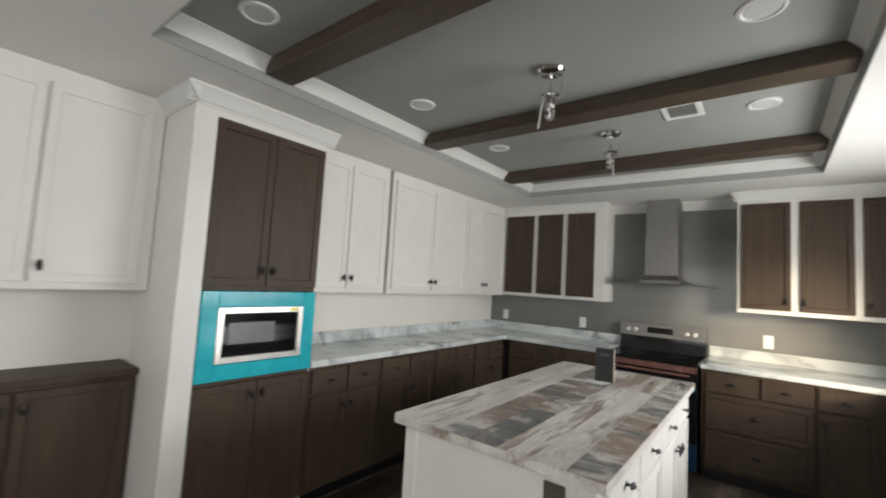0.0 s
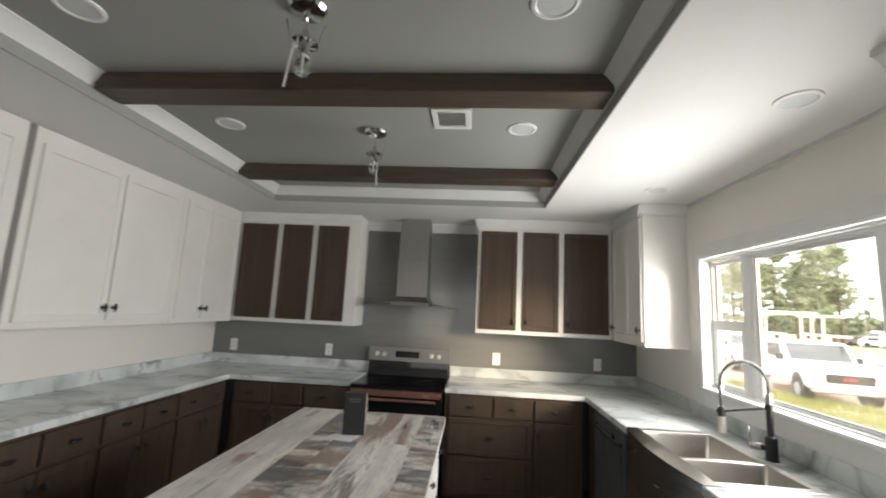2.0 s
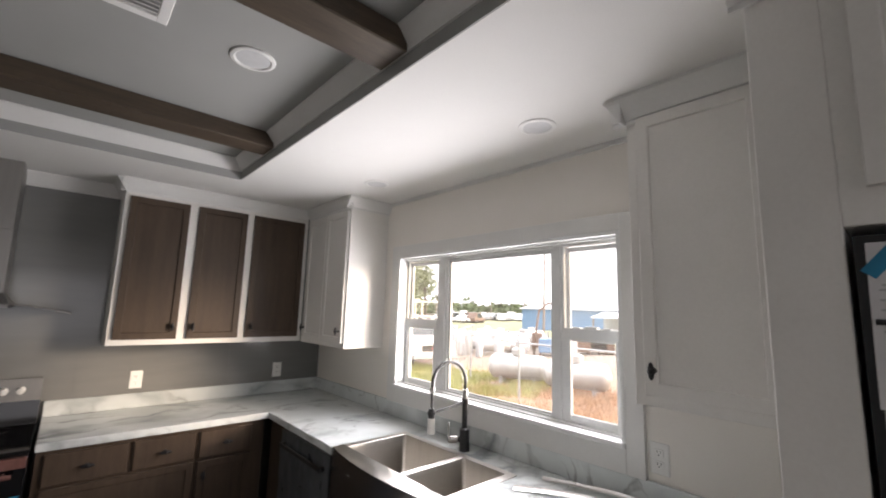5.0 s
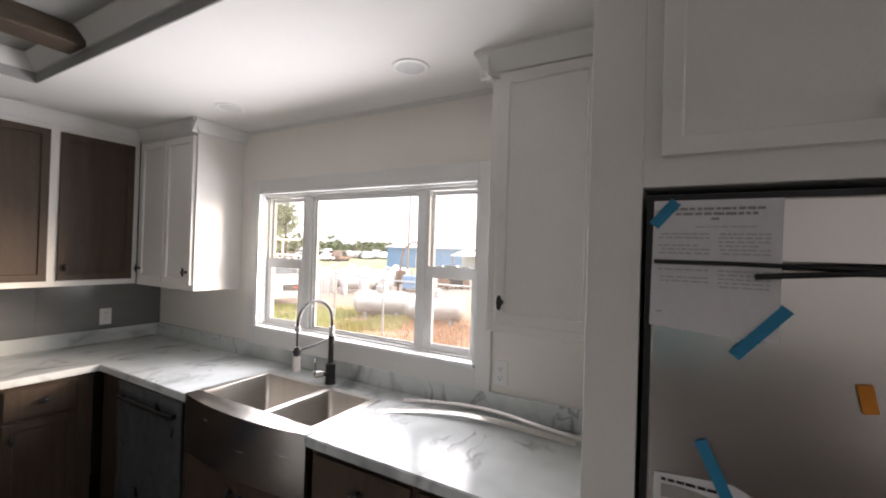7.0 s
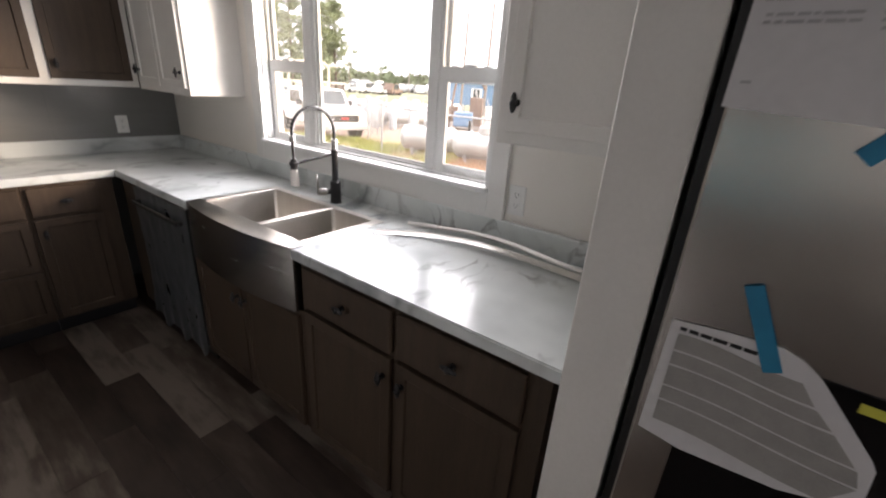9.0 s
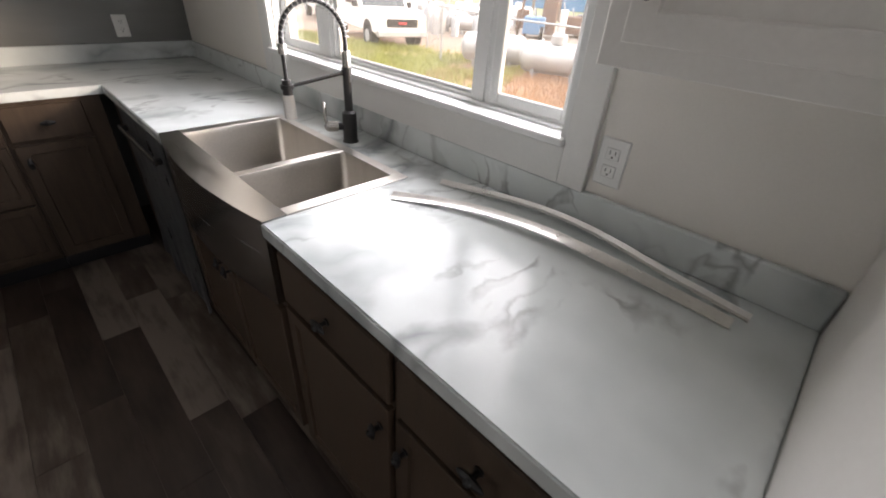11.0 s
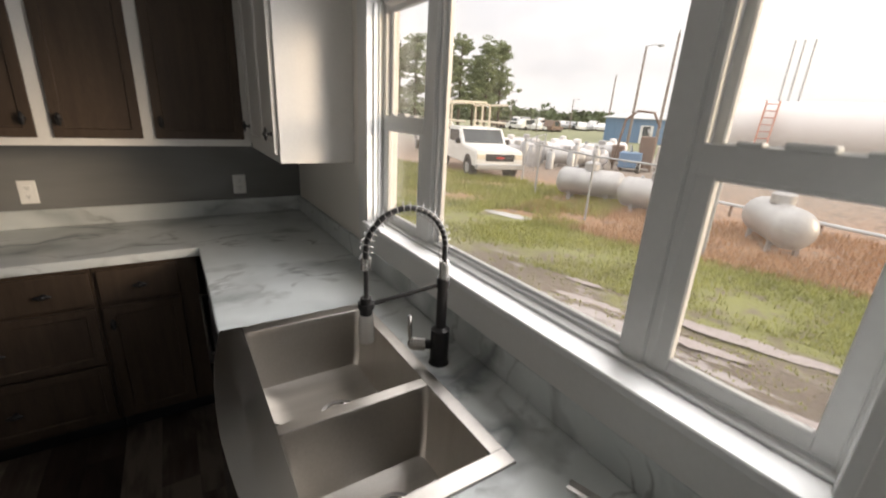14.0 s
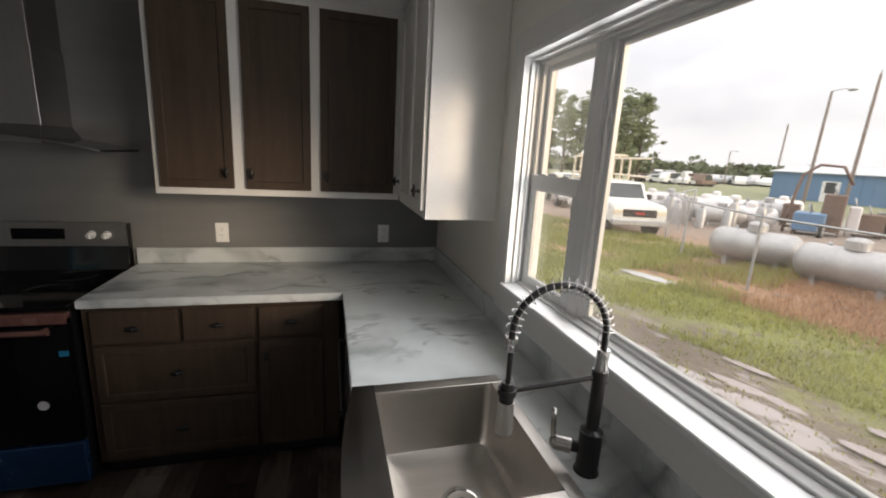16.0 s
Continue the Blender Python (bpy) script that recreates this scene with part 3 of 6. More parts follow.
for y0, y1 in ((WY0 + 0.006, 2.646), (3.540, WY1 - 0.006)):
    part("outer_frame", window_rect(y0, y1, WZ0 + 0.006, WZ1 - 0.006, 0.018, 1.4065, 1.443), VINYL, win)
    up = part("upper_sash", window_rect(y0 + 0.014, y1 - 0.014, 1.556, WZ1 - 0.030, 0.022, 1.428, 1.443), VINYL, win)
    ob = part("pane", boxes((1.438, 1.441, y0 + 0.034, y1 - 0.034, 1.576, WZ1 - 0.050)), PANE, up)
    ob.visible_shadow = False
    lo = part("lower_sash", window_rect(y0 + 0.016, y1 - 0.012, WZ0 + 0.016, 1.551, 0.034, 1.408, 1.427), VINYL, win)
    ob = part("pane", boxes((1.420, 1.423, y0 + 0.04, y1 - 0.04, WZ0 + 0.044, 1.525)), PANE, lo)
    ob.visible_shadow = False
    bm = boxes((1.403, 1.436, y0 + 0.016, y1 - 0.016, 1.524, 1.576), bevel=0.002)
    box(bm, 1.396, 1.425, (y0 + y1) / 2 - 0.03, (y0 + y1) / 2 + 0.03, 1.576, 1.586, 0.003)
    for s in (-1, 1):
        box(bm, 1.402, 1.426, (y0 + y1) / 2 + s * 0.075 - 0.018, (y0 + y1) / 2 + s * 0.075 + 0.018, 1.576, 1.582, 0.002)
    part("sash_lock", bm, VINYL, lo, "white vinyl meeting rail with latches")

# unseen window frames added behind the walker to hold the fill lamps
solo("window_2", boxes((-1.95, -1.89, YS - 0.1, YS, 0.75, 2.15), (0.29, 0.35, YS - 0.1, YS, 0.75, 2.15), (-0.83, -0.77, YS - 0.1, YS, 0.75, 2.15), (-1.95, 0.35, YS - 0.1, YS, 0.75, 0.81)),
     VINYL, "plain white window frame added out of view behind the walker", "window", "structure")

# sheet added to keep direct sun out of the south opening
solo("window_blind", boxes((-1.89, 0.29, YS - 0.06, YS - 0.045, 0.75, 2.15)), PLASTIC, "white sheet shaped as a closed blind, added out of view", "blind", base=(-0.8, YS - 0.05, 0.75))

# casing and sheet added on solid wall behind the east fill lamp
solo("window_3", window_rect(-1.63, 0.07, 0.9, 2.05, 0.06, XE - 0.012, XE), VINYL, "plain white window casing added out of view on the solid wall", "window", "structure")
solo("window_blind", boxes((XE - 0.009, XE - 0.002, -1.57, 0.01, 0.96, 1.99)), PLASTIC, "white sheet shaped as a closed blind, added out of view", "blind", base=(XE, -0.78, 0.96))

# ---- counters ----
CF, CT, CB = 0.717, 0.930, 0.890       # front edge, top and underside of the worktops


def worktop(label, outline, splashes):
    ob = thing("worktop", (*outline[0], CB), label, "worktop")
    bm = prism(bmesh.new(), outline, "z", CB, CT)
    bm.normal_update()
    rim = [e for e in bm.edges if all(v.co.z > CT - 1e-4 for v in e.verts) or all(v.co.z < CB + 1e-4 for v in e.verts)]
    bmesh.ops.bevel(bm, geom=rim, offset=0.004, segments=2, affect="EDGES")
    part("slab", bm, MARBLE, ob)
    for r in splashes:
        part("backsplash", boxes((*r, CT, 1.024), bevel=0.004), MARBLE, ob)
    return ob


SY0, SY1, SXB = 2.735, 3.558, 1.18      # the sink's cut-out
worktop("white marble-look laminate worktop with grey veins under the window",
        ((CF, 1.705), (XE, 1.705), (XE, YN), (-0.41, YN), (-0.41, 4.445), (CF, 4.445), (CF, SY1), (SXB, SY1), (SXB, SY0), (CF, SY0)),
        ((XE - 0.02, XE, 1.705, YN - 0.02), (-0.41, XE, YN - 0.02, YN)))
worktop("white marble-look laminate worktop running round the corner",
        ((XW, 1.955), (-2.25, 1.955), (-2.25, 4.445), (-1.205, 4.445), (-1.205, YN), (XW, YN)), ((XW, XW + 0.02, 1.955, YN - 0.02), (XW, -1.205, YN - 0.02, YN)))


# ---- base cabinets ----
def base_unit(face, plane, a0, a1, label, drawers=(), doors=(), depth=0.56, mat=WOOD, name="base_cabinet", group="dark base cabinets", z1=CB, kick=0.10, lowdraw=(), zs=(0.715, 0.870)):
    """A floor cabinet: carcass with a toe-kick, drawer fronts on top, framed doors or deep drawers below."""
    mid = fpoint(face, plane, (a0 + a1) / 2, -depth / 2, 0)
    ob = thing(name, mid, label, "cabinet", group)
    bm = bmesh.new()
    fbox(bm, face, plane, a0 + 0.001, a1 - 0.001, -depth, 0, kick, z1 - 0.001, 0.001)
    part("body", bm, mat, ob)
    bm = bmesh.new()
    fbox(bm, face, plane, a0 + 0.002, a1 - 0.002, -depth, -0.06, 0, kick)
    part("toe_kick", bm, BLACK if mat is WOOD else mat, ob, "dark recessed toe kick")
    for u0, u1 in drawers:
        d = part("drawer", slab_front(face, plane, u0, u1, *zs), mat, ob)
        knob(d, face, plane, (u0 + u1) / 2, sum(zs) / 2, flat=True)
    for u0, u1, hinge in doors:
        d = part("door", shaker(face, plane, u0, u1, kick + 0.015, (zs[0] - 0.02) if drawers else z1 - 0.02), mat, ob)
        knob(d, face, plane, u0 + 0.03 if hinge > 0 else u1 - 0.03, (zs[0] - 0.02 if drawers else z1 - 0.02) - 0.075)
    for u0, u1, v0, v1 in lowdraw:
        d = part("drawer", shaker(face, plane, u0, u1, v0, v1, rail=0.05), mat, ob)
        knob(d, face, plane, (u0 + u1) / 2, (v0 + v1) / 2, flat=True)
    return ob


WF, NF, EF = -2.275, 4.470, 0.742       # cabinet faces on the west, north and east runs
lb = "dark stained base cabinet with two drawers over two doors"
for a0, a1 in ((1.957, 2.575), (2.575, 3.235), (3.235, 3.855), (3.855, 4.425)):
    m = (a0 + a1) / 2
    base_unit("W", WF, a0, a1, lb, ((a0 + 0.018, m - 0.008), (m + 0.008, a1 - 0.018)), ((a0 + 0.018, m - 0.003, -1), (m + 0.003, a1 - 0.018, 1)))
base_unit("N", NF, -2.22, -1.60, lb, ((-2.19, -1.885), (-1.865, -1.612)), ((-2.19, -1.878, -1), (-1.872, -1.612, 1)))
base_unit("N", NF, -1.60, -1.205, "dark stained base cabinet beside the range", ((-1.588, -1.22),), ((-1.588, -1.22, -1),))
base_unit("N", NF, -0.405, 0.305, "dark stained drawer cabinet with small drawers over two deep ones", ((-0.372, -0.028), (-0.008, 0.295)), (),
          lowdraw=((-0.372, 0.295, 0.425, 0.70), (-0.372, 0.295, 0.13, 0.41)))
base_unit("N", NF, 0.305, 0.70, "dark stained corner cabinet with one drawer and door", ((0.32, 0.62),), ((0.32, 0.62, 1),))
base_unit("E", EF, 1.74, 2.715, lb, ((2.25, 2.69), (1.80, 2.225)), ((2.25, 2.69, 1), (1.80, 2.225, -1)))
base_unit("E", EF, SY0 - 0.018, SY1 + 0.018, "dark stained sink cabinet with two doors", (), ((SY0, 3.143, -1), (3.149, SY1, 1)), z1=0.672)
base_unit("E", EF, 4.215, 4.445, "dark stained corner filler cabinet", (), ())

# dishwasher still wrapped in clear film
dw = thing("dishwasher", (1.0, 3.9, 0), "black dishwasher with milky protective film hanging off its front", "dishwasher")
part("body", boxes((EF + 0.02, 1.30, 3.585, 4.205, 0.02, 0.884)), BLACK, dw)
part("front_panel", boxes((0.726, EF + 0.03, 3.588, 4.202, 0.11, 0.880), bevel=0.004), material("dark_steel", (0.16, 0.165, 0.17), (0.11, 0.115, 0.12), rough=0.3, metal=0.8, scale=5), dw)
bm = boxes((0.688, 0.700, 3.62, 4.17, 0.790, 0.815), bevel=0.004)
box(bm, 0.688, 0.728, 3.63, 3.65, 0.792, 0.813)
box(bm, 0.688, 0.728, 4.14, 4.16, 0.792, 0.813)
part("handle", bm, BLACK, dw, "black bar handle")
bm = bmesh.new()
nu, nv = 26, 22
FILM_G = [[bm.verts.new((0.721 - 0.010 * abs(noise.noise(Vector((u * 0.35, v * 0.22, 3)))) - 0.028 * max(0, v / nv - 0.75) * (1 + math.sin(u * 1.3)),
                         3.578 + 0.634 * u / nu - 0.02 * noise.noise(Vector((v * 0.4, 7, u * 0.05))), 0.880 - (0.80 + 0.03 * math.sin(u * 0.7)) * v / nv)) for u in range(nu + 1)] for v in range(nv + 1)]
for v in range(nv):
    for u in range(nu):
        bm.faces.new((FILM_G[v][u], FILM_G[v][u + 1], FILM_G[v + 1][u + 1], FILM_G[v + 1][u]))
part("film", bm, material("milky_film", (0.105, 0.115, 0.125), (0.05, 0.055, 0.06), rough=0.3, scale=9, fine=40, bump=0.2), dw, "crinkled milky plastic film")

# ---- farmhouse sink ----
sink = thing("farmhouse_sink", (0.95, 3.15, 0.66), "stainless steel double-bowl apron sink with a bowed front", "sink")
DIV = 3.05
ZR = CT + 0.003


def bow(y):
    t = (y - SY0) / (SY1 - SY0)
    return 0.722 - 0.042 * 4 * t * (1 - t)


bm = bmesh.new()
ys = [SY0 + (SY1 - SY0) * i / 24 for i in range(25)]
cols = [[bm.verts.new((bow(y), y, z)) for z in (0.672, 0.70, ZR - 0.008, ZR)] + [bm.verts.new((0.785, y, ZR))] for y in ys]
for a, b in zip(cols, cols[1:]):
    for k in range(4):
        bm.faces.new((a[k], a[k + 1], b[k + 1], b[k]))
for c in (cols[0], cols[-1]):
    e = [bm.verts.new((0.785, c[0].co.y, 0.672))]
    bm.faces.new((*c, *e))
bmesh.ops.recalc_face_normals(bm, faces=bm.faces[:])
part("apron", bm, STEEL, sink, "bowed brushed steel apron")
B1, B2 = (3.068, 3.512), (2.776, 3.036)
bm = bmesh.new()
for r in ((0.785, SXB + 0.006, SY0, B2[0]), (0.785, SXB + 0.006, B1[1], SY1), (1.150, SXB + 0.006, B2[0], B1[1]), (0.785, 1.150, B2[1], B1[0])):
    box(bm, *r, ZR - 0.012, ZR, 0.0015)
part("rim", bm, SINK_STEEL, sink, "flat brushed steel rim")


def bowl(y0, y1):
    """A pressed bowl with sloped sides, rounded corners and a drain."""
    bm = bmesh.new()
    x0, x1, zf = 0.785, 1.150, ZR - 0.215
    rings = []
    for k, (ins, z) in enumerate(((0, ZR - 0.002), (0.004, ZR - 0.02), (0.010, zf + 0.04), (0.018, zf + 0.015), (0.04, zf + 0.002), (0.09, zf))):
        r = 0.018 + 0.25 * ins
        pts = []
        for cx, cy, a in ((x1 - ins - r, y1 - ins - r, 0), (x0 + ins + r, y1 - ins - r, 90), (x0 + ins + r, y0 + ins + r, 180), (x1 - ins - r, y0 + ins + r, 270)):
            for s in range(5):
                t = radians(a + 22.5 * s)
                pts.append(bm.verts.new((cx + r * math.cos(t), cy + r * math.sin(t), z)))
        rings.append(pts)
    for a, b in zip(rings, rings[1:]):
        for k in range(20):
            bm.faces.new((a[k], b[k], b[(k + 1) % 20], a[(k + 1) % 20]))
    bm.faces.new(rings[-1][::-1])
    bmesh.ops.recalc_face_normals(bm, faces=bm.faces[:])
    bmesh.ops.reverse_faces(bm, faces=bm.faces[:])
    ob = part("bowl", bm, SINK_STEEL, sink)
    cx, cy = 1.0, (y0 + y1) / 2
    bm = lathe(bmesh.new(), ((0.058, 0.001), (0.056, 0.005), (0.046, 0.004), (0.040, -0.004), (0.018, -0.006), (0.016, 0.004), (0.006, 0.008), (0.001, 0.008)), (cx, cy, zf))
    part("drain", bm, CHROME, ob, "polished drain with basket strainer")


bowl(*B1)
bowl(*B2)

# ---- spring faucet ----
fx, fy = 1.232, 3.115
fct = thing("faucet", (fx, fy, CT), "black and steel spring-neck kitchen faucet behind the sink", "faucet")
hx, hy = 1.028, 3.145
bm = cyl(bmesh.new(), (fx, fy, CT), (fx, fy, CT + 0.006), 0.029, 0.027, 24)
cyl(bm, (fx, fy, CT + 0.006), (fx, fy, CT + 0.105), 0.0255, n=24)
cyl(bm, (fx, fy, CT + 0.105), (fx, fy, CT + 0.112), 0.0235, 0.015, 24)
part("base", bm, BLACK, fct)
bm = cyl(bmesh.new(), (fx, fy, CT + 0.110), (fx, fy, 1.172), 0.0145, n=20)
cyl(bm, (fx, fy, 1.160), (fx, fy, 1.186), 0.0175, n=20)
part("riser", bm, BLACK, fct)
part("collar", cyl(bmesh.new(), (fx, fy, 1.186), (fx, fy, 1.235), 0.0135, n=20), STEEL, fct, "brushed steel collar")
ux, uy = hx - fx, hy - fy
half = math.hypot(ux, uy) / 2
arc = []
for i in range(41):
    t = math.pi * i / 40
    k = (1 - math.cos(t)) / 2
    arc.append(Vector((fx + ux * k, fy + uy * k, 1.272 + 0.106 * math.sin(t))))
hose = [Vector((fx, fy, 1.225))] + arc + [Vector((hx, hy, 1.245))]
part("hose", tube(bmesh.new(), hose, 0.0075, 10), BLACK, fct, "black inner hose")
turns, coil = 22, []
for i in range(turns * 12 + 1):
    s = i / (turns * 12) * (len(hose) - 1)
    j = min(int(s), len(hose) - 2)
    p = hose[j].lerp(hose[j + 1], s - j)
    d = (hose[j + 1] - hose[j]).normalized()
    side = Vector((-uy, ux, 0)).normalized()
    nrm = side.cross(d).normalized()
    w = 2 * math.pi * i / 12
    coil.append(p + 0.0155 * (math.cos(w) * side + math.sin(w) * nrm))
part("spring", tube(bmesh.new(), coil, 0.0010, 6), SPRING_STEEL, fct, "polished steel coil spring")
part("spring_end", cyl(bmesh.new(), (hx, hy, 1.232), (hx, hy, 1.262), 0.0125, n=18), STEEL, fct)
part("lower_hose", cyl(bmesh.new(), (hx, hy, 1.150), (hx, hy, 1.234), 0.006, n=12), BLACK, fct)
bm = cyl(bmesh.new(), (hx, hy, 1.112), (hx, hy, 1.158), 0.0165, 0.014, 20)
part("head_top", bm, BLACK, fct)
part("spray_head", cyl(bmesh.new(), (hx, hy, 1.038), (hx, hy, 1.113), 0.0195, 0.0175, 22), SPRAY_STEEL, fct, "brushed steel spray head")
bm = cyl(bmesh.new(), (fx, fy, 1.170), (hx, hy, 1.136), 0.0058, n=12)
lathe(bm, ((0.0172, 0.0), (0.0205, 0.0), (0.0205, 0.014), (0.0172, 0.014), (0.0172, 0.0)), (hx, hy, 1.130), 18)
part("holder_arm", bm, BLACK, fct)
lv = Vector((-0.85, 0.53, 0)).normalized()
p0 = Vector((fx, fy, CT + 0.055))
bm = cyl(bmesh.new(), p0 + lv * 0.02, p0 + lv * 0.040, 0.013, n=16)
part("valve_neck", bm, BLACK, fct)
bm = cyl(bmesh.new(), p0 + lv * 0.040, p0 + lv * 0.072, 0.018, n=20)
ball(bm, p0 + lv * 0.072, 0.018, (1, 1, 1), 16, 10)
tube(bm, [p0 + lv * 0.072, p0 + lv * 0.082 + Vector((0, 0, 0.02)), p0 + lv * 0.084 + Vector((0, 0, 0.055)), p0 + lv * 0.086 + Vector((0, 0, 0.085))], 0.0062, 10)
part("lever", bm, STEEL, fct, "brushed steel lever")


# ---- upper cabinets ----
def upper(face, plane, a0, a1, z0, z1, label, doors, door_mat, depth=0.33, frame_top=None, group="upper cabinets"):
    """A wall cabinet with a white face frame; doors are (a0, a1, hinge)."""
    ob = thing("wall_cabinet", fpoint(face, plane, (a0 + a1) / 2, -depth / 2, z0), label, "cabinet", group)
    bm = bmesh.new()
    fbox(bm, face, plane, a0, a1, -depth, 0, z0, frame_top or z1, 0.0015)
    part("body", bm, WHITE, ob)
    for u0, u1, hinge in doors:
        d = part("door", shaker(face, plane, u0, u1, z0 + 0.036, z1, rail=0.055), door_mat, ob)
        knob(d, face, plane, u0 + 0.03 if hinge > 0 else u1 - 0.03, z0 + 0.115)
    return ob


ZU = 1.368
upper("N", 4.775, -2.50, -1.305, ZU, 2.305, "white wall cabinet with three dark stained doors beside the hood",
      ((-2.470, -2.118, -1), (-2.061, -1.768, -1), (-1.711, -1.415, -1)), WOOD, depth=0.312, frame_top=ZC - 0.002)
upper("N", 4.775, -0.178, 1.035, ZU, 2.305, "white wall cabinet with three dark stained doors over the counter",
      ((-0.150, 0.183, -1), (0.240, 0.560, 1), (0.610, 1.000, 1)), WOOD, depth=0.312, frame_top=ZC - 0.002)
upper("E", 1.04, 4.085, 4.773, ZU - 0.006, 2.315, "white narrow wall cabinet with two doors next to the window",
      ((4.10, 4.41, 1), (4.416, 4.72, -1)), WHITE, depth=0.315, frame_top=ZC - 0.002)
upper("E", 1.05, 1.705, 2.143, ZU - 0.010, 2.33, "white single-door wall cabinet between window and refrigerator",
      ((1.745, 2.105, -1),), WHITE, depth=0.305, frame_top=ZC - 0.002)
lu = "white wall cabinet with two framed doors on the long wall"
for a0, a1, m in ((1.955, 2.782, 2.367), (2.815, 3.955, 3.385), (3.957, 4.775, 4.295)):
    upper("W", -2.50, a0 + 0.002, a1 - 0.002, 1.358, 2.335, lu, ((a0 + 0.04, m - 0.006, -1), (m + 0.006, a1 - 0.04, 1)), WHITE, depth=0.34, frame_top=ZC - 0.002)

solo("trim_crown_north", crown("c", "x", -1, 4.775, -2.49, -1.305, 0.07, 0.025), TRIM, "white crown over the dark-door cabinets", "trim", "structure")
solo("trim_crown_north", crown("c", "x", -1, 4.775, -0.205, 1.03, 0.085, 0.05), TRIM, "white crown over the dark-door cabinets", "trim", "structure")
solo("trim_crown_side", crown("c", "y", -1, -0.178, 4.745, 5.09, 0.085, 0.05), TRIM, "white crown return beside the hood", "trim", "structure")
solo("trim_crown_east", crown("c", "y", -1, 1.04, 4.06, 4.745, 0.085, 0.05), TRIM, "white crown over the narrow cabinet", "trim", "structure")
solo("trim_crown_east", crown("c", "x", -1, 4.085, 1.00, 1.355, 0.085, 0.05), TRIM, "white crown return at the window", "trim", "structure")
solo("trim_crown_east", crown("c", "y", -1, 1.05, 1.705, 2.19, 0.095, 0.06), TRIM, "white crown over the single-door cabinet", "trim", "structure")
solo("trim_crown_east", crown("c", "x", 1, 2.143, 1.00, 1.355, 0.095, 0.06), TRIM, "white crown return at the window", "trim", "structure")

# ---- oven tower with the built-in microwave ----
TF = -2.25
tw = thing("oven_tower", (-2.55, 1.55, 0), "white tall cabinet with dark stained doors and a microwave bay", "cabinet")
bm = bmesh.new()
box(bm, -2.84, TF, 1.145, 1.258, 0, ZC - 0.002, 0.002)
box(bm, -2.84, TF - 0.022, 1.944, 1.954, 0, ZC - 0.002, 0.001)
box(bm, -2.84, TF, 1.258, 1.944, 2.29, ZC - 0.002)
part("panel", bm, WHITE, tw, "white painted tower panels")
for z0, z1 in ((0.10, 0.893), (1.373, 2.29)):
    part("body", boxes((-2.83, TF - 0.02, 1.258, 1.944, z0, z1)), WOOD, tw)
part("back", boxes((-2.835, -2.80, 1.258, 1.944, 0.89, 1.375)), BLACK, tw)
part("toe_kick", boxes((-2.83, TF - 0.06, 1.258, 1.944, 0, 0.10)), BLACK, tw)
for a0, a1, z0, z1, s in ((1.262, 1.599, 1.40, 2.284, -1), (1.605, 1.94, 1.40, 2.284, 1), (1.262, 1.599, 0.115, 0.872, -1), (1.605, 1.94, 0.115, 0.872, 1)):
    d = part("door", shaker("W", TF - 0.02, a0, a1, z0, z1), WOOD, tw)
    knob(d, "W", TF - 0.02, a1 - 0.03 if s < 0 else a0 + 0.03, z0 + 0.09 if z0 > 1 else z1 - 0.07)
solo("trim_crown_tower", crown("c", "y", 1, TF, 1.10, 2.0, 0.09, 0.06), TRIM, "white crown over the oven tower", "trim", "structure")
solo("trim_crown_tower", crown("c", "x", -1, 1.145, -2.84, TF + 0.055, 0.09, 0.06), TRIM, "white crown return on the oven tower", "trim", "structure")

mw = thing("microwave", (-2.5, 1.6, 0.893), "built-in microwave in a trim frame still under teal film", "microwave")
part("trim_frame", window_rect(1.262, 1.94, 0.897, 1.37, 0.085, TF - 0.045, TF + 0.012), FILM, mw, "steel trim frame under teal protective film")
part("housing", boxes((-2.76, TF - 0.02, 1.347, 1.855, 0.985, 1.285)), BLACK, mw)
part("door_frame", window_rect(1.347, 1.855, 0.985, 1.285, 0.034, TF - 0.019, TF + 0.016), SPRAY_STEEL, mw, "brushed steel door surround")
part("door_glass", boxes((TF - 0.018, TF + 0.006, 1.381, 1.821, 1.019, 1.251)), BLACK_GLASS, mw, "black glass door")
part("door_window", boxes((TF + 0.006, TF + 0.009, 1.41, 1.675, 1.085, 1.20)), material("smoked_window", (0.16, 0.16, 0.165), (0.12, 0.12, 0.125), rough=0.2, bump=0), mw, "smoked viewing window")
part("sticker", boxes((TF + 0.016, TF + 0.0175, 1.765, 1.815, 1.258, 1.276)), material("yellow_sticker", (0.62, 0.55, 0.02), rough=0.5, bump=0), mw, "small yellow sticker")

# buffet beside the tower
bf = base_unit("W", -2.665, 0.20, 1.14, "dark stained shallow buffet cabinet beside the tower", (), ((0.22, 0.66, -1), (0.68, 1.12, 1)), depth=0.28, z1=0.895, group="buffet")
solo("buffet_top", boxes((-2.95, -2.635, 0.18, 1.143, 0.895, 0.93), bevel=0.005), WOOD, "dark stained wooden top on the buffet", "worktop", base=(-2.8, 0.66, 0.895))
upper("W", -2.65, 0.02, 1.14, 1.345, 2.33, "white wall cabinet with framed doors over the buffet", ((0.06, 0.65, 1), (0.665, 1.085, 1)), WHITE, depth=0.30, frame_top=ZC - 0.002)

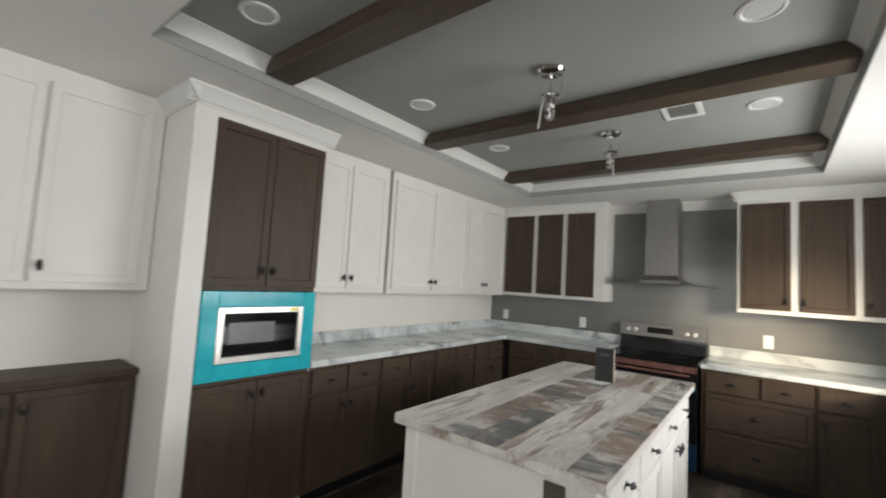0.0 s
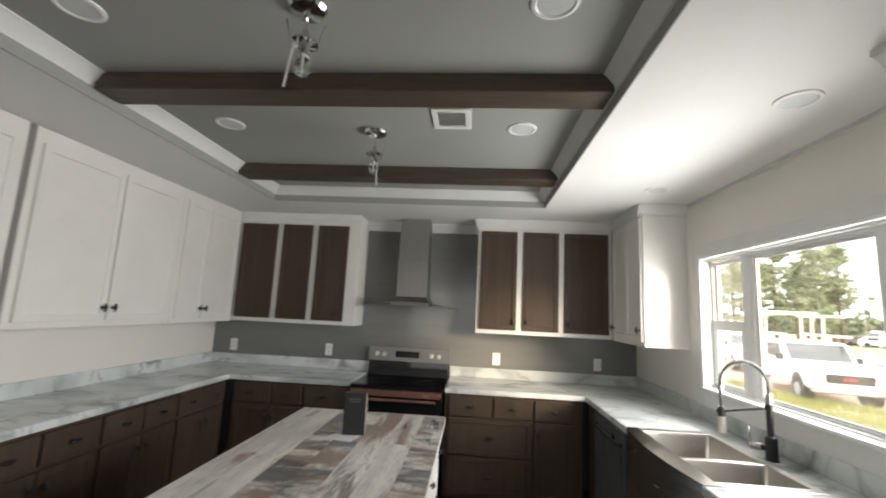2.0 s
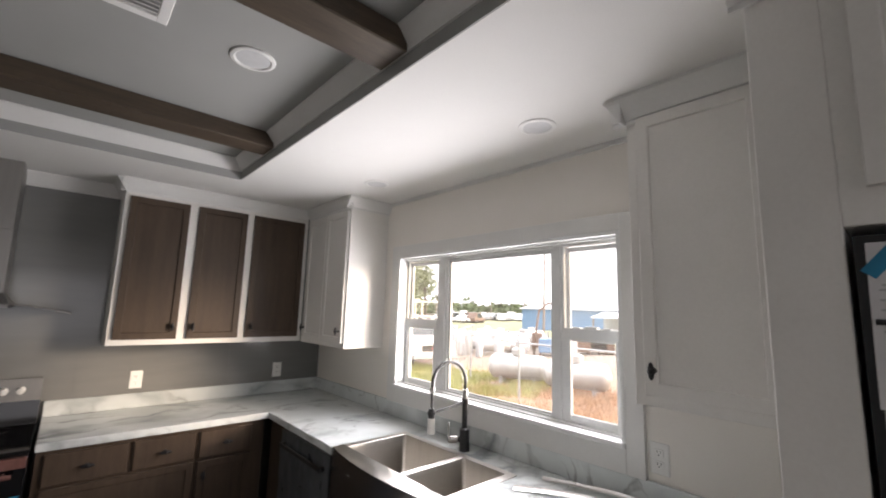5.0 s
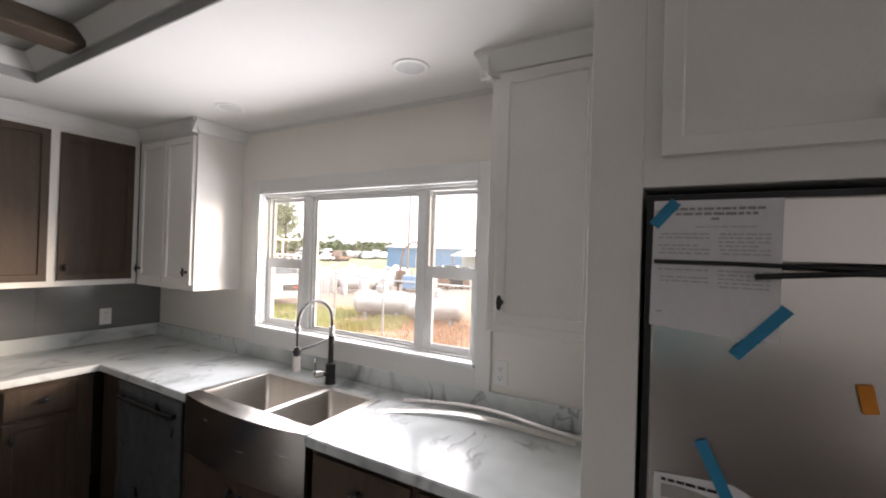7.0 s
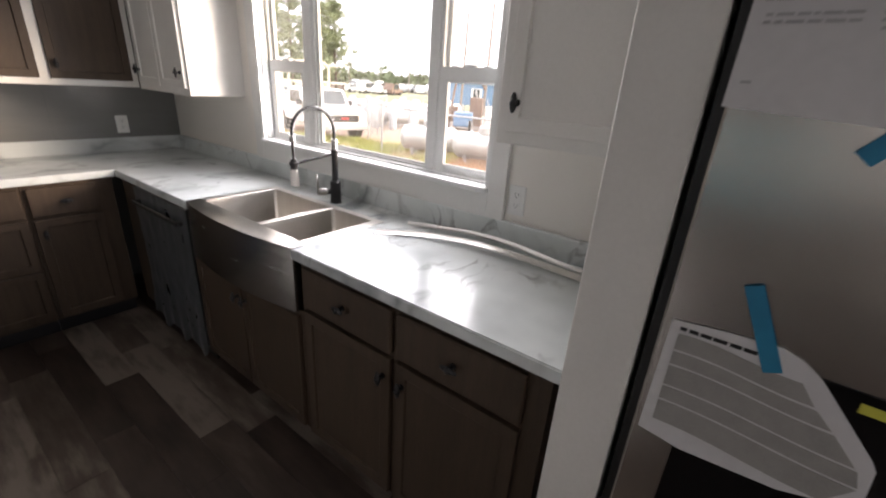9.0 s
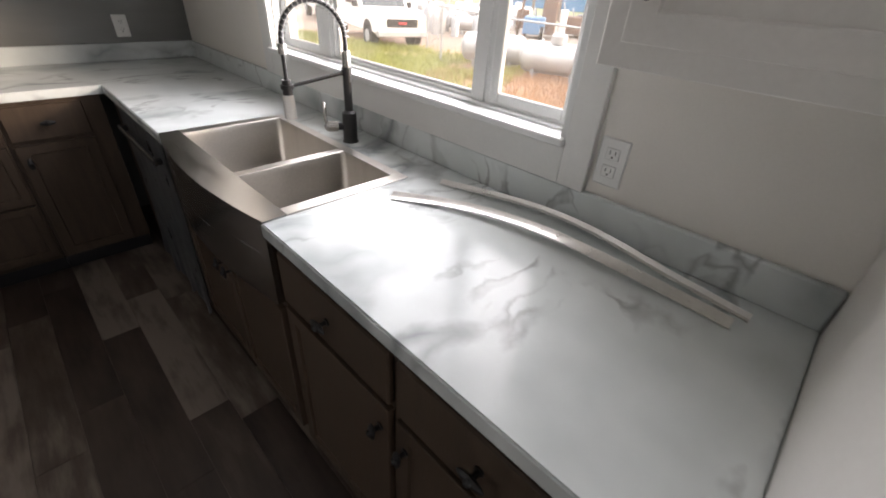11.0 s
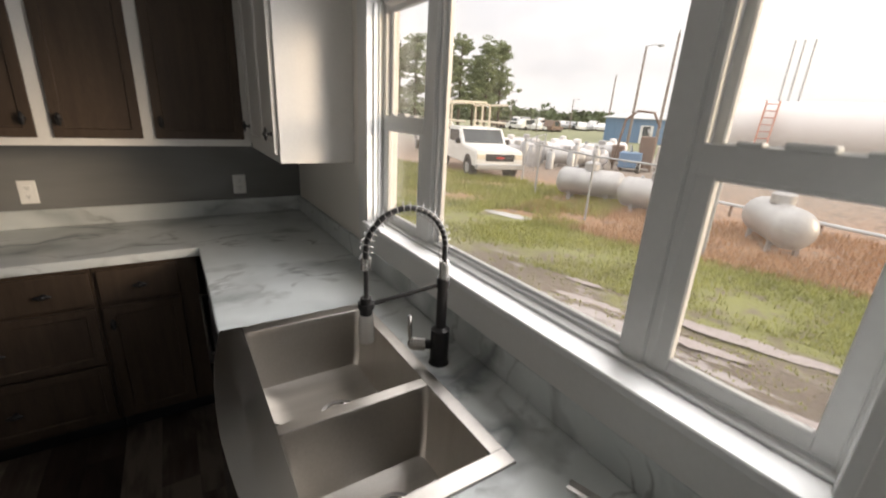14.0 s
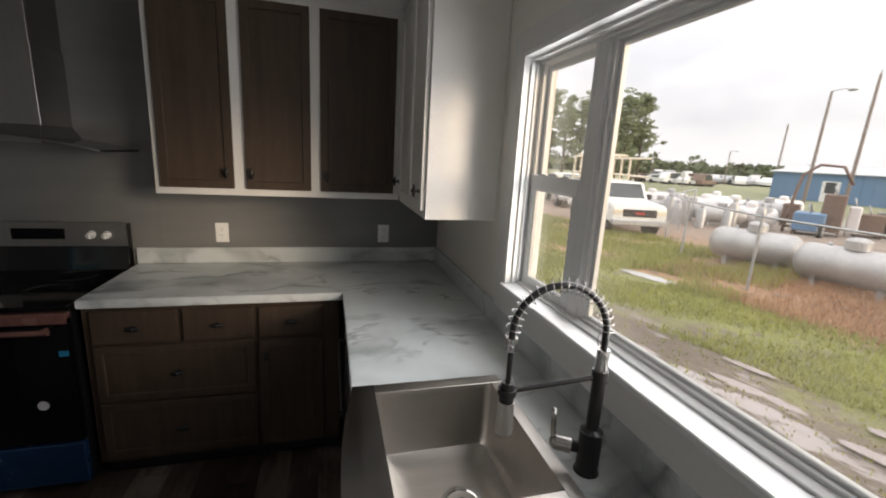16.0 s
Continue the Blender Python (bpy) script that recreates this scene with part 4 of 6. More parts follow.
# ---- refrigerator bay ----
FF = 0.655
bay = thing("refrigerator_surround", (1.0, 1.1, 0), "white tall panels and top cabinet round the refrigerator", "cabinet")
for r in ((FF, 1.353, 1.582, 1.703, 0, ZC - 0.002), (FF, 1.353, 0.50, 0.62, 0, ZC - 0.002)):
    part("side_panel", boxes(r, bevel=0.002), WHITE, bay)
part("top_cabinet", boxes((FF, 1.353, 0.62, 1.582, 1.818, ZC - 0.002), bevel=0.002), WHITE, bay)
for a0, a1, s in ((0.64, 1.098, -1), (1.105, 1.545, 1)):
    d = part("door", shaker("E", FF, a0, a1, 1.885, 2.33), WHITE, bay)
    knob(d, "E", FF, a1 - 0.03 if s < 0 else a0 + 0.06, 1.95)
solo("trim_crown_bay", crown("c", "y", -1, FF, 0.45, 1.73, 0.09, 0.06), TRIM, "white crown over the refrigerator surround", "trim", "structure")

fr = thing("refrigerator", (1.0, 1.1, 0), "stainless steel refrigerator with papers and blue tape on its doors", "refrigerator")
RF = 0.648
part("body", boxes((RF + 0.05, 1.33, 0.645, 1.560, 0.02, 1.785)), BLACK, fr)
part("gasket", boxes((RF + 0.012, RF + 0.052, 0.634, 1.572, 0.03, 1.80)), BLACK, fr, "black edge of the refrigerator doors")
part("freezer_door", boxes((RF, RF + 0.014, 0.65, 1.556, 1.652, 1.785), bevel=0.004), FRIDGE_STEEL, fr)
part("main_door", boxes((RF, RF + 0.014, 0.65, 1.556, 0.06, 1.638), bevel=0.004), FRIDGE_STEEL, fr)
bm = tube(bmesh.new(), [(RF - 0.006, 1.553, 1.647), (RF - 0.007, 1.40, 1.647), (RF - 0.008, 1.205, 1.645), (RF - 0.012, 0.90, 1.640)], 0.005, 8)
tube(bm, [(RF - 0.010, 1.368, 1.622), (RF - 0.009, 1.205, 1.637), (RF - 0.012, 1.0, 1.640)], 0.006, 8)
part("strap", bm, BLACK, fr, "loose black edge strip across the doors")


def thin(bm, pts, t=0.0008):
    """A thin sheet facing -x."""
    f0 = [bm.verts.new(p) for p in pts]
    f1 = [bm.verts.new(p + Vector((t, 0, 0))) for p in pts]
    k = len(f0)
    bm.faces.new(f0)
    bm.faces.new(f1[::-1])
    for i in range(k):
        bm.faces.new((f0[i], f1[i], f1[(i + 1) % k], f0[(i + 1) % k]))
    bmesh.ops.recalc_face_normals(bm, faces=bm.faces[:])


def sheet(name, outline, x, mat, label, cat="paper"):
    """A sheet stuck to the refrigerator: outline of (y, z)."""
    ob = thing(name, (x, outline[0][0], outline[0][1]), label, cat)
    bm = bmesh.new()
    thin(bm, [Vector((x, y, z)) for y, z in outline])
    part("sheet", bm, mat, ob)
    return ob


pp = sheet("paper_form", ((1.556, 1.784), (1.322, 1.784), (1.324, 1.55), (1.326, 1.487), (1.560, 1.503)), RF - 0.003, PAPER, "printed white form taped to the refrigerator door")


def print_row(parent, y0, y1, z, h, mat, seed):
    """A printed row broken into word-long dashes."""
    rr = random.Random(seed)
    bm, y = bmesh.new(), y0
    while y < y1 - 0.004:
        e = min(y1, y + rr.uniform(0.006, 0.020))
        box(bm, RF - 0.0044, RF - 0.004, y, e, z, z + h)
        y = e + rr.uniform(0.002, 0.004)
    part("text_line", bm, mat, parent)


for k in range(3):
    print_row(pp, 1.352 + 0.012 * k + (0.055 if k == 2 else 0), 1.525 - 0.012 * k - (0.055 if k == 2 else 0), 1.762 - 0.011 * k, 0.0055, material("form_ink", (0.30, 0.30, 0.31), rough=0.7, bump=0), 50 + k)
print_row(pp, 1.365, 1.475, 1.724, 0.003, INK, 61)
for k in range(11):
    for c, (c0, c1) in enumerate(((1.448, 1.545), (1.342, 1.432))):
        z = 1.708 - 0.0085 * k - (0.028 if k > 5 else 0)
        if c == 1 or k not in (2, 7, 10):
            print_row(pp, c0 + (0.02 if k % 4 == 3 else 0), c1, z, 0.0036, INK, 70 + 2 * k + c)
print_row(pp, 1.535, 1.552, 1.533, 0.004, INK, 99)
pg = sheet("energy_leaflet", ((1.541, 1.172), (1.46, 1.180), (1.396, 1.183), (1.370, 1.173), (1.345, 1.155), (1.310, 1.115), (1.262, 1.060), (1.254, 1.046), (1.250, 0.996), (1.290, 0.962), (1.338, 0.946), (1.40, 0.941), (1.474, 0.935), (1.545, 0.945)),
           RF - 0.003, PAPER, "torn printed leaflet taped to the refrigerator")
LEAF_INK = material("leaflet_print", (0.36, 0.345, 0.33), (0.30, 0.29, 0.275), rough=0.7, scale=30, fine=260, bump=0.0)
for z1, z0, e0, e1 in ((1.148, 1.118, 1.362, 1.340), (1.114, 1.090, 1.336, 1.312), (1.086, 1.048, 1.308, 1.274), (1.044, 1.018, 1.270, 1.262), (1.014, 0.972, 1.262, 1.290)):
    bm, n = bmesh.new(), 10
    rows = []
    for i in range(n + 1):
        t = i / n
        sag = 0.005 * math.sin(4.5 * t + 0.6) - 0.004 * t
        rows.append([bm.verts.new((x, 1.527 + (e - 1.527) * t, z + sag)) for x, e, z in ((RF - 0.0044, e1, z0), (RF - 0.0044, e0, z1), (RF - 0.004, e0, z1), (RF - 0.004, e1, z0))])
    for r0, r1 in zip(rows, rows[1:]):
        for k in range(4):
            bm.faces.new((r0[k], r0[(k + 1) % 4], r1[(k + 1) % 4], r1[k]))
    bm.faces.new(rows[0][::-1])
    bm.faces.new(rows[-1])
    bmesh.ops.recalc_face_normals(bm, faces=bm.faces[:])
    part("text_block", bm, LEAF_INK, pg)
print_row(pg, 1.405, 1.527, 1.158, 0.0065, BLACK, 33)


def tape(y0, z0, y1, z1, w=0.024, mat=TAPE, label="strip of blue painter's tape on the steel door"):
    d = Vector((0, y1 - y0, z1 - z0))
    n = Vector((0, -d.z, d.y)).normalized() * w / 2
    a, b = Vector((RF - 0.0055, y0, z0)), Vector((RF - 0.0055, y1, z1))
    bm = bmesh.new()
    thin(bm, (a + n, b + n, b - n, a - n))
    solo("tape_strip", bm, mat, label, "tape", base=(RF, (y0 + y1) / 2, (z0 + z1) / 2), group="tape on the refrigerator")


tape(1.556, 1.728, 1.512, 1.782)
tape(1.312, 1.560, 1.399, 1.454)
tape(1.455, 1.264, 1.398, 1.140)
tape(1.198, 1.430, 1.188, 1.378, 0.023, material("orange_sticker", (0.65, 0.22, 0.01), rough=0.5, bump=0), "orange sticker on the steel door")
dp = thing("water_dispenser", (RF, 1.35, 0.75), "black dispenser panel with a yellow label on the refrigerator", "dispenser")
part("panel", boxes((RF - 0.002, RF + 0.004, 1.228, 1.485, 0.74, 1.156), bevel=0.002), BLACK_GLASS, dp)
part("label", boxes((RF - 0.0035, RF - 0.002, 1.246, 1.299, 1.125, 1.140)), material("yellow_label", (0.62, 0.60, 0.08), rough=0.5, bump=0), dp, "yellow label")

# ---- hood ----
hd = thing("range_hood", (-0.79, 4.9, 1.56), "stainless chimney hood with a curved glass canopy", "hood")
bm = boxes((-0.93, -0.648, 4.84, YN - 0.001, 1.66, ZC - 0.001), bevel=0.002)
part("chimney", bm, HOOD_STEEL, hd)
part("chimney_sleeve", boxes((-0.934, -0.644, 4.836, YN - 0.001, 1.66, 2.02), bevel=0.002), HOOD_STEEL, hd)
bm = bmesh.new()
r0 = [bm.verts.new(p) for p in ((-0.934, 4.836, 1.665), (-0.644, 4.836, 1.665), (-0.644, YN - 0.002, 1.665), (-0.934, YN - 0.002, 1.665))]
r1 = [bm.verts.new(p) for p in ((-0.97, 4.76, 1.612), (-0.61, 4.76, 1.612), (-0.61, YN - 0.002, 1.612), (-0.97, YN - 0.002, 1.612))]
r2 = [bm.verts.new((v.co.x, v.co.y, 1.585)) for v in r1]
for a, b in ((r0, r1), (r1, r2)):
    for k in range(4):
        bm.faces.new((a[k], a[(k + 1) % 4], b[(k + 1) % 4], b[k]))
bm.faces.new(r2)
bm.faces.new(r0[::-1])
bmesh.ops.recalc_face_normals(bm, faces=bm.faces[:])
part("motor_box", bm, HOOD_STEEL, hd)
bm = bmesh.new()
rows = []
for i in range(25):
    x = -1.205 + 0.855 * i / 24
    t = (x + 0.778) / 0.4275
    z = 1.618 - 0.052 * t * t
    yf = 4.625 + 0.05 * t * t
    rows.append([bm.verts.new(p) for p in ((x, yf, z), (x, YN - 0.004, z), (x, YN - 0.004, z - 0.006), (x, yf, z - 0.006))])
for a, b in zip(rows, rows[1:]):
    for k in range(4):
        bm.faces.new((a[k], a[(k + 1) % 4], b[(k + 1) % 4], b[k]))
bm.faces.new(rows[0][::-1])
bm.faces.new(rows[-1])
bmesh.ops.recalc_face_normals(bm, faces=bm.faces[:])
part("canopy", bm, glass("smoked_glass", (0.55, 0.60, 0.60)), hd, "curved tinted glass canopy")
bm = bmesh.new()
tube(bm, [(-1.205 + 0.855 * i / 24, 4.623 + 0.05 * ((-1.205 + 0.855 * i / 24 + 0.778) / 0.4275) ** 2, 1.615 - 0.052 * ((-1.205 + 0.855 * i / 24 + 0.778) / 0.4275) ** 2) for i in range(25)], 0.0045, 6)
part("canopy_edge", bm, HOOD_STEEL, hd, "thin steel canopy edge")

# ---- range ----
RX0, RX1, RY = -1.196, -0.426, 4.42
rg = thing("range", (-0.81, 4.75, 0), "black and steel electric range still wearing its protective film", "range")
part("body", boxes((RX0 + 0.004, RX1 - 0.004, RY + 0.03, YN - 0.01, 0.04, 0.895)), BLACK, rg)
part("cooktop", boxes((RX0, RX1, RY, YN - 0.06, 0.895, 0.916), bevel=0.004), BLACK_GLASS, rg, "black glass cooktop")
bm = bmesh.new()
prism(bm, [(YN - 0.085, 0.916), (YN - 0.012, 0.916), (YN - 0.012, 1.165), (YN - 0.058, 1.165), (YN - 0.064, 1.02)], "x", RX0, RX1)
part("backguard", bm, BLACK_GLASS, rg, "glossy black backguard")
bm = bmesh.new()
prism(bm, [(YN - 0.080, 1.048), (YN - 0.060, 1.048), (YN - 0.050, 1.172), (YN - 0.070, 1.172)], "x", RX0, RX1)
cp = part("control_panel", bm, HOOD_STEEL, rg, "brushed steel control panel")
part("display", boxes((-0.935, -0.705, YN - 0.0815, YN - 0.07, 1.085, 1.142)), BLACK_GLASS, cp, "black display window")
for x in (-1.115, -1.045, -0.585, -0.515):
    bm = cyl(bmesh.new(), (x, YN - 0.072, 1.110), (x, YN - 0.105, 1.106), 0.021, 0.017, 20)
    box(bm, x - 0.004, x + 0.004, YN - 0.112, YN - 0.10, 1.092, 1.122, 0.001)
    part("dial", bm, PLASTIC, cp, "white control dial")
for x, y, r in ((-1.0, 4.66, 0.10), (-0.62, 4.66, 0.085), (-1.0, 4.90, 0.075), (-0.62, 4.90, 0.095)):
    bm = lathe(bmesh.new(), ((r, 0.0), (r, 0.0008), (r - 0.004, 0.0008), (r - 0.004, 0.0)), (x, y, 0.9165), 32)
    part("burner_ring", bm, material("ring_grey", (0.06, 0.06, 0.06), rough=0.2, bump=0), rg)
part("oven_door", boxes((RX0 + 0.006, RX1 - 0.006, RY - 0.005, RY + 0.03, 0.27, 0.865), bevel=0.005), BLACK_GLASS, rg, "black glass oven door")
RED = material("red_film", (0.20, 0.095, 0.08), (0.13, 0.06, 0.05), rough=0.25, scale=8, bump=0.05)
part("door_top_trim", boxes((RX0 + 0.006, RX1 - 0.006, RY - 0.007, RY + 0.028, 0.835, 0.885), bevel=0.004), RED, rg, "steel trim under reddish film")
bm = tube(bmesh.new(), [(RX0 + 0.05, RY - 0.05, 0.818), (RX1 - 0.05, RY - 0.05, 0.818)], 0.012, 12)
cyl(bm, (RX0 + 0.08, RY - 0.05, 0.818), (RX0 + 0.08, RY, 0.818), 0.008)
cyl(bm, (RX1 - 0.08, RY - 0.05, 0.818), (RX1 - 0.08, RY, 0.818), 0.008)
part("handle", bm, RED, rg, "bar handle wrapped in reddish film")
part("bottom_drawer", boxes((RX0 + 0.006, RX1 - 0.006, RY - 0.004, RY + 0.03, 0.05, 0.255), bevel=0.004), material("blue_film", (0.012, 0.045, 0.11), (0.008, 0.03, 0.08), rough=0.25, scale=7, bump=0.05), rg, "drawer front under blue film")
part("energy_label", boxes((-1.02, -0.79, RY - 0.0065, RY - 0.005, 0.42, 0.63)), PAPER, rg, "pale printed label")
part("badge", cyl(bmesh.new(), (-0.56, RY - 0.006, 0.46), (-0.56, RY - 0.0048, 0.46), 0.022, n=20), PAPER, rg, "round sticker")
part("tape", boxes((-0.475, -0.44, RY - 0.007, RY - 0.005, 0.69, 0.715)), TAPE, rg, "scrap of blue tape")

# ---- island ----
IX0, IX1, IY0, IY1 = -1.235, -0.345, 1.672, 3.58
isl = base_unit("W", -0.392, IY0 + 0.04, IY1 - 0.04, "white painted kitchen island with drawers and doors on one side",
                tuple((1.80 + 0.435 * k, 2.215 + 0.435 * k) for k in range(4)), tuple((1.80 + 0.435 * k, 2.215 + 0.435 * k, 1 if k % 2 else -1) for k in range(4)),
                depth=0.80, mat=WHITE, name="kitchen_island", group="island", z1=0.872, kick=0.08)
for px in (-0.45, -1.196):
    part("end_post", boxes((px, px + 0.064, IY0 + 0.034, IY0 + 0.10, 0, 0.872), bevel=0.004), WHITE, isl)
part("outlet_plate", boxes((-0.56, -0.485, IY0 + 0.031, IY0 + 0.038, 0.73, 0.845), bevel=0.003), material("bronze_plate", (0.10, 0.085, 0.07), rough=0.4), isl, "dark outlet plate")
PALE_BOARD = painted_boards("pale_painted_board", 0.54, 0.61, 6.0, 1.5)
STREAK_BOARD = painted_boards("streaked_painted_board", 0.45, 0.60, 9.0, 1.4)
WORN_BOARD = painted_boards("worn_painted_board", 0.46, 0.48, 2.6, 7.0)
SLATE_BOARD = painted_boards("slate_worn_board", 0.47, 0.47, 3.0, 4.5)
BOARD_ROWS = (PALE_BOARD, PALE_BOARD, WORN_BOARD, SLATE_BOARD, STREAK_BOARD, PALE_BOARD, WORN_BOARD)
itop = thing("island_top", (-0.79, 2.6, 0.874), "weathered multi-colour plank-print island top", "worktop")
part("slab", boxes((IX0, IX1, IY0, IY1, 0.874, 0.910), bevel=0.003), PALE_BOARD, itop)
rng = random.Random(4)
nw = 7
for i in range(nw):
    x0, x1 = IX0 + (IX1 - IX0) * i / nw, IX0 + (IX1 - IX0) * (i + 1) / nw
    y = IY0
    while y < IY1 - 0.01:
        y1 = min(IY1, y + rng.uniform(0.9, 1.7))
        if IY1 - y1 < 0.15:
            y1 = IY1
        part("plank", boxes((x0 + 0.0003, x1 - 0.0003, y + 0.0003, y1 - 0.0003, 0.9101, 0.914)), BOARD_ROWS[i], itop)
        y = y1
# charcoal box on the island
bx = thing("sample_box", (-0.785, 3.11, 0.914), "charcoal cardboard box standing upright on the island", "box")
bm = box(bmesh.new(), -0.055, 0.055, -0.022, 0.022, 0, 0.205, 0.0015)
bm.transform(Matrix.Translation((-0.785, 3.11, 0.914)) @ Matrix.Rotation(radians(8), 4, "Z"))
part("carton", bm, SLATE, bx)
bm = box(bmesh.new(), 0.0553, 0.0565, -0.021, 0.021, 0.002, 0.203)
bm.transform(Matrix.Translation((-0.785, 3.11, 0.914)) @ Matrix.Rotation(radians(8), 4, "Z"))
part("side_label", bm, material("tan_card", (0.34, 0.29, 0.24), rough=0.7), bx, "tan printed side")
bm = bmesh.new()
for k, (u, z) in enumerate(((0.03, 0.172), (0.024, 0.16))):
    box(bm, -u, u, -0.0232, -0.0222, z, z + 0.006)
bm.transform(Matrix.Translation((-0.785, 3.11, 0.914)) @ Matrix.Rotation(radians(8), 4, "Z"))
part("print", bm, material("faint_print", (0.12, 0.12, 0.12), rough=0.6), bx)
bm = box(bmesh.new(), -0.09, 0.05, -0.06, 0.06, 0, 0.001)
bm.transform(Matrix.Translation((-0.80, 3.05, 0.9142)) @ Matrix.Rotation(radians(-12), 4, "Z"))
solo("paper_sheet", bm, PAPER, "white paper sheet under the charcoal box", "paper", base=(-0.8, 3.05, 0.914))

# ---- outlets ----
def outlet(face, plane, a, z, label="white duplex outlet on the wall", switch=False):
    ob = thing("outlet", fpoint(face, plane, a, 0, z), label, "outlet", "wall outlets")
    bm = bmesh.new()
    fbox(bm, face, plane, a - 0.036, a + 0.036, 0, 0.006, z - 0.058, z + 0.058, 0.003)
    part("plate", bm, PLASTIC, ob)
    for s in (-1, 1):
        bm = bmesh.new()
        fbox(bm, face, plane, a - 0.017, a + 0.017, 0.006, 0.0085, z + s * 0.021 - 0.0145, z + s * 0.021 + 0.0145, 0.002)
        soc = part("socket", bm, PLASTIC, ob)
        bm = bmesh.new()
        for u in (-0.0075, 0.0055):
            fbox(bm, face, plane, a + u, a + u + 0.002, 0.0085, 0.0089, z + s * 0.021 - 0.001, z + s * 0.021 + 0.008)
        fbox(bm, face, plane, a - 0.002, a + 0.002, 0.0085, 0.0089, z + s * 0.021 - 0.0095, z + s * 0.021 - 0.005)
        part("slot", bm, BLACK, soc)


for x in (-2.617, -1.625, 0.036, 0.992):
    outlet("N", YN, x, 1.112)
outlet("E", XE, 2.195, 1.112)

# ---- ceiling fittings ----
def downlight(x, y, z):
    ob = thing("downlight", (x, y, z), "white round recessed ceiling light, switched off", "ceiling light", "downlights")
    part("trim_ring", lathe(bmesh.new(), ((0.078, 0.0), (0.076, -0.005), (0.064, -0.008), (0.058, -0.004), (0.058, -0.001)), (x, y, z), 32), PLASTIC, ob)
    part("lens", lathe(bmesh.new(), ((0.058, -0.0035), (0.04, -0.0045), (0.001, -0.005)), (x, y, z), 32), material("frosted_lens", (0.62, 0.63, 0.63), rough=0.35, bump=0), ob, "frosted lens")


for x, y in ((0.02, 2.112), (0.02, 3.036), (-1.588, 2.115), (-1.588, 3.02), (-1.588, 1.10), (0.02, 1.10)):
    downlight(x, y, ZT)
for x, y in ((0.997, 2.492), (0.983, 3.687)):
    downlight(x, y, ZC)
vt = thing("ceiling_vent", (-0.346, 2.925, ZT), "white louvred air vent in the tray ceiling", "vent")
part("frame", boxes((-0.445, -0.415, 2.815, 3.035, ZT - 0.008, ZT), (-0.277, -0.247, 2.815, 3.035, ZT - 0.008, ZT), (-0.415, -0.277, 2.815, 2.845, ZT - 0.008, ZT), (-0.415, -0.277, 3.005, 3.035, ZT - 0.008, ZT), bevel=0.002), PLASTIC, vt)
part("backing", boxes((-0.415, -0.277, 2.845, 3.005, ZT - 0.0015, ZT)), material("vent_grey", (0.55, 0.55, 0.55), rough=0.6), vt)
for k in range(7):
    bm = box(bmesh.new(), -0.069, 0.069, -0.011, 0.011, -0.001, 0.001)
    bm.transform(Matrix.Translation((-0.346, 2.858 + 0.022 * k, ZT - 0.006)) @ Matrix.Rotation(radians(25), 4, "X"))
    part("slat", bm, PLASTIC, vt)


def pendant(x, y, tag):
    ob = thing("pendant_light", (x, y, ZT), "chrome and clear glass pendant hanging from the tray ceiling", "pendant lamp", "island pendants")
    part("canopy", lathe(bmesh.new(), ((0.064, 0.0), (0.064, -0.010), (0.055, -0.022), (0.012, -0.026), (0.008, -0.040), (0.001, -0.040)), (x, y, ZT), 28), CHROME, ob, "polished chrome canopy")
    part("stem", cyl(bmesh.new(), (x, y, ZT - 0.036), (x, y, 2.425), 0.0028, n=8), CHROME, ob)
    part("socket", lathe(bmesh.new(), ((0.001, 0.06), (0.010, 0.055), (0.012, 0.03), (0.040, 0.016), (0.043, 0.008), (0.022, 0.002), (0.017, -0.03), (0.001, -0.03)), (x, y, 2.385), 24), CHROME, ob, "polished socket with flared cup")
    part("bulb", lathe(bmesh.new(), ((0.014, 0.0), (0.023, -0.012), (0.025, -0.058), (0.019, -0.074), (0.001, -0.078)), (x, y, 2.356), 20), BULB_GLASS, ob, "clear tubular bulb")
    part("filament", cyl(bmesh.new(), (x, y, 2.295), (x, y, 2.352), 0.003, n=8), PLASTIC, ob)
    u0, z0, u1, z1 = tag
    bm = prism(bmesh.new(), [(x + u0, z0), (x + u0 + 0.009, z0), (x + u1 + 0.009, z1), (x + u1, z1)], "y", y - 0.0006, y + 0.0006)
    part("tag_strip", bm, PLASTIC, ob, "thin pale packing strip")
    for k in range(2):
        s = 1 if k else -1
        part("glass_drop", cyl(bmesh.new(), (x + s * 0.036, y + 0.01 * s, 2.375), (x + s * 0.060, y + 0.014 * s, 2.47), 0.003, n=6), BULB_GLASS, ob)


pendant(-0.78, 2.121, (-0.040, 2.395, -0.060, 2.245))
pendant(-0.78, 3.088, (0.012, 2.310, 0.020, 2.215))

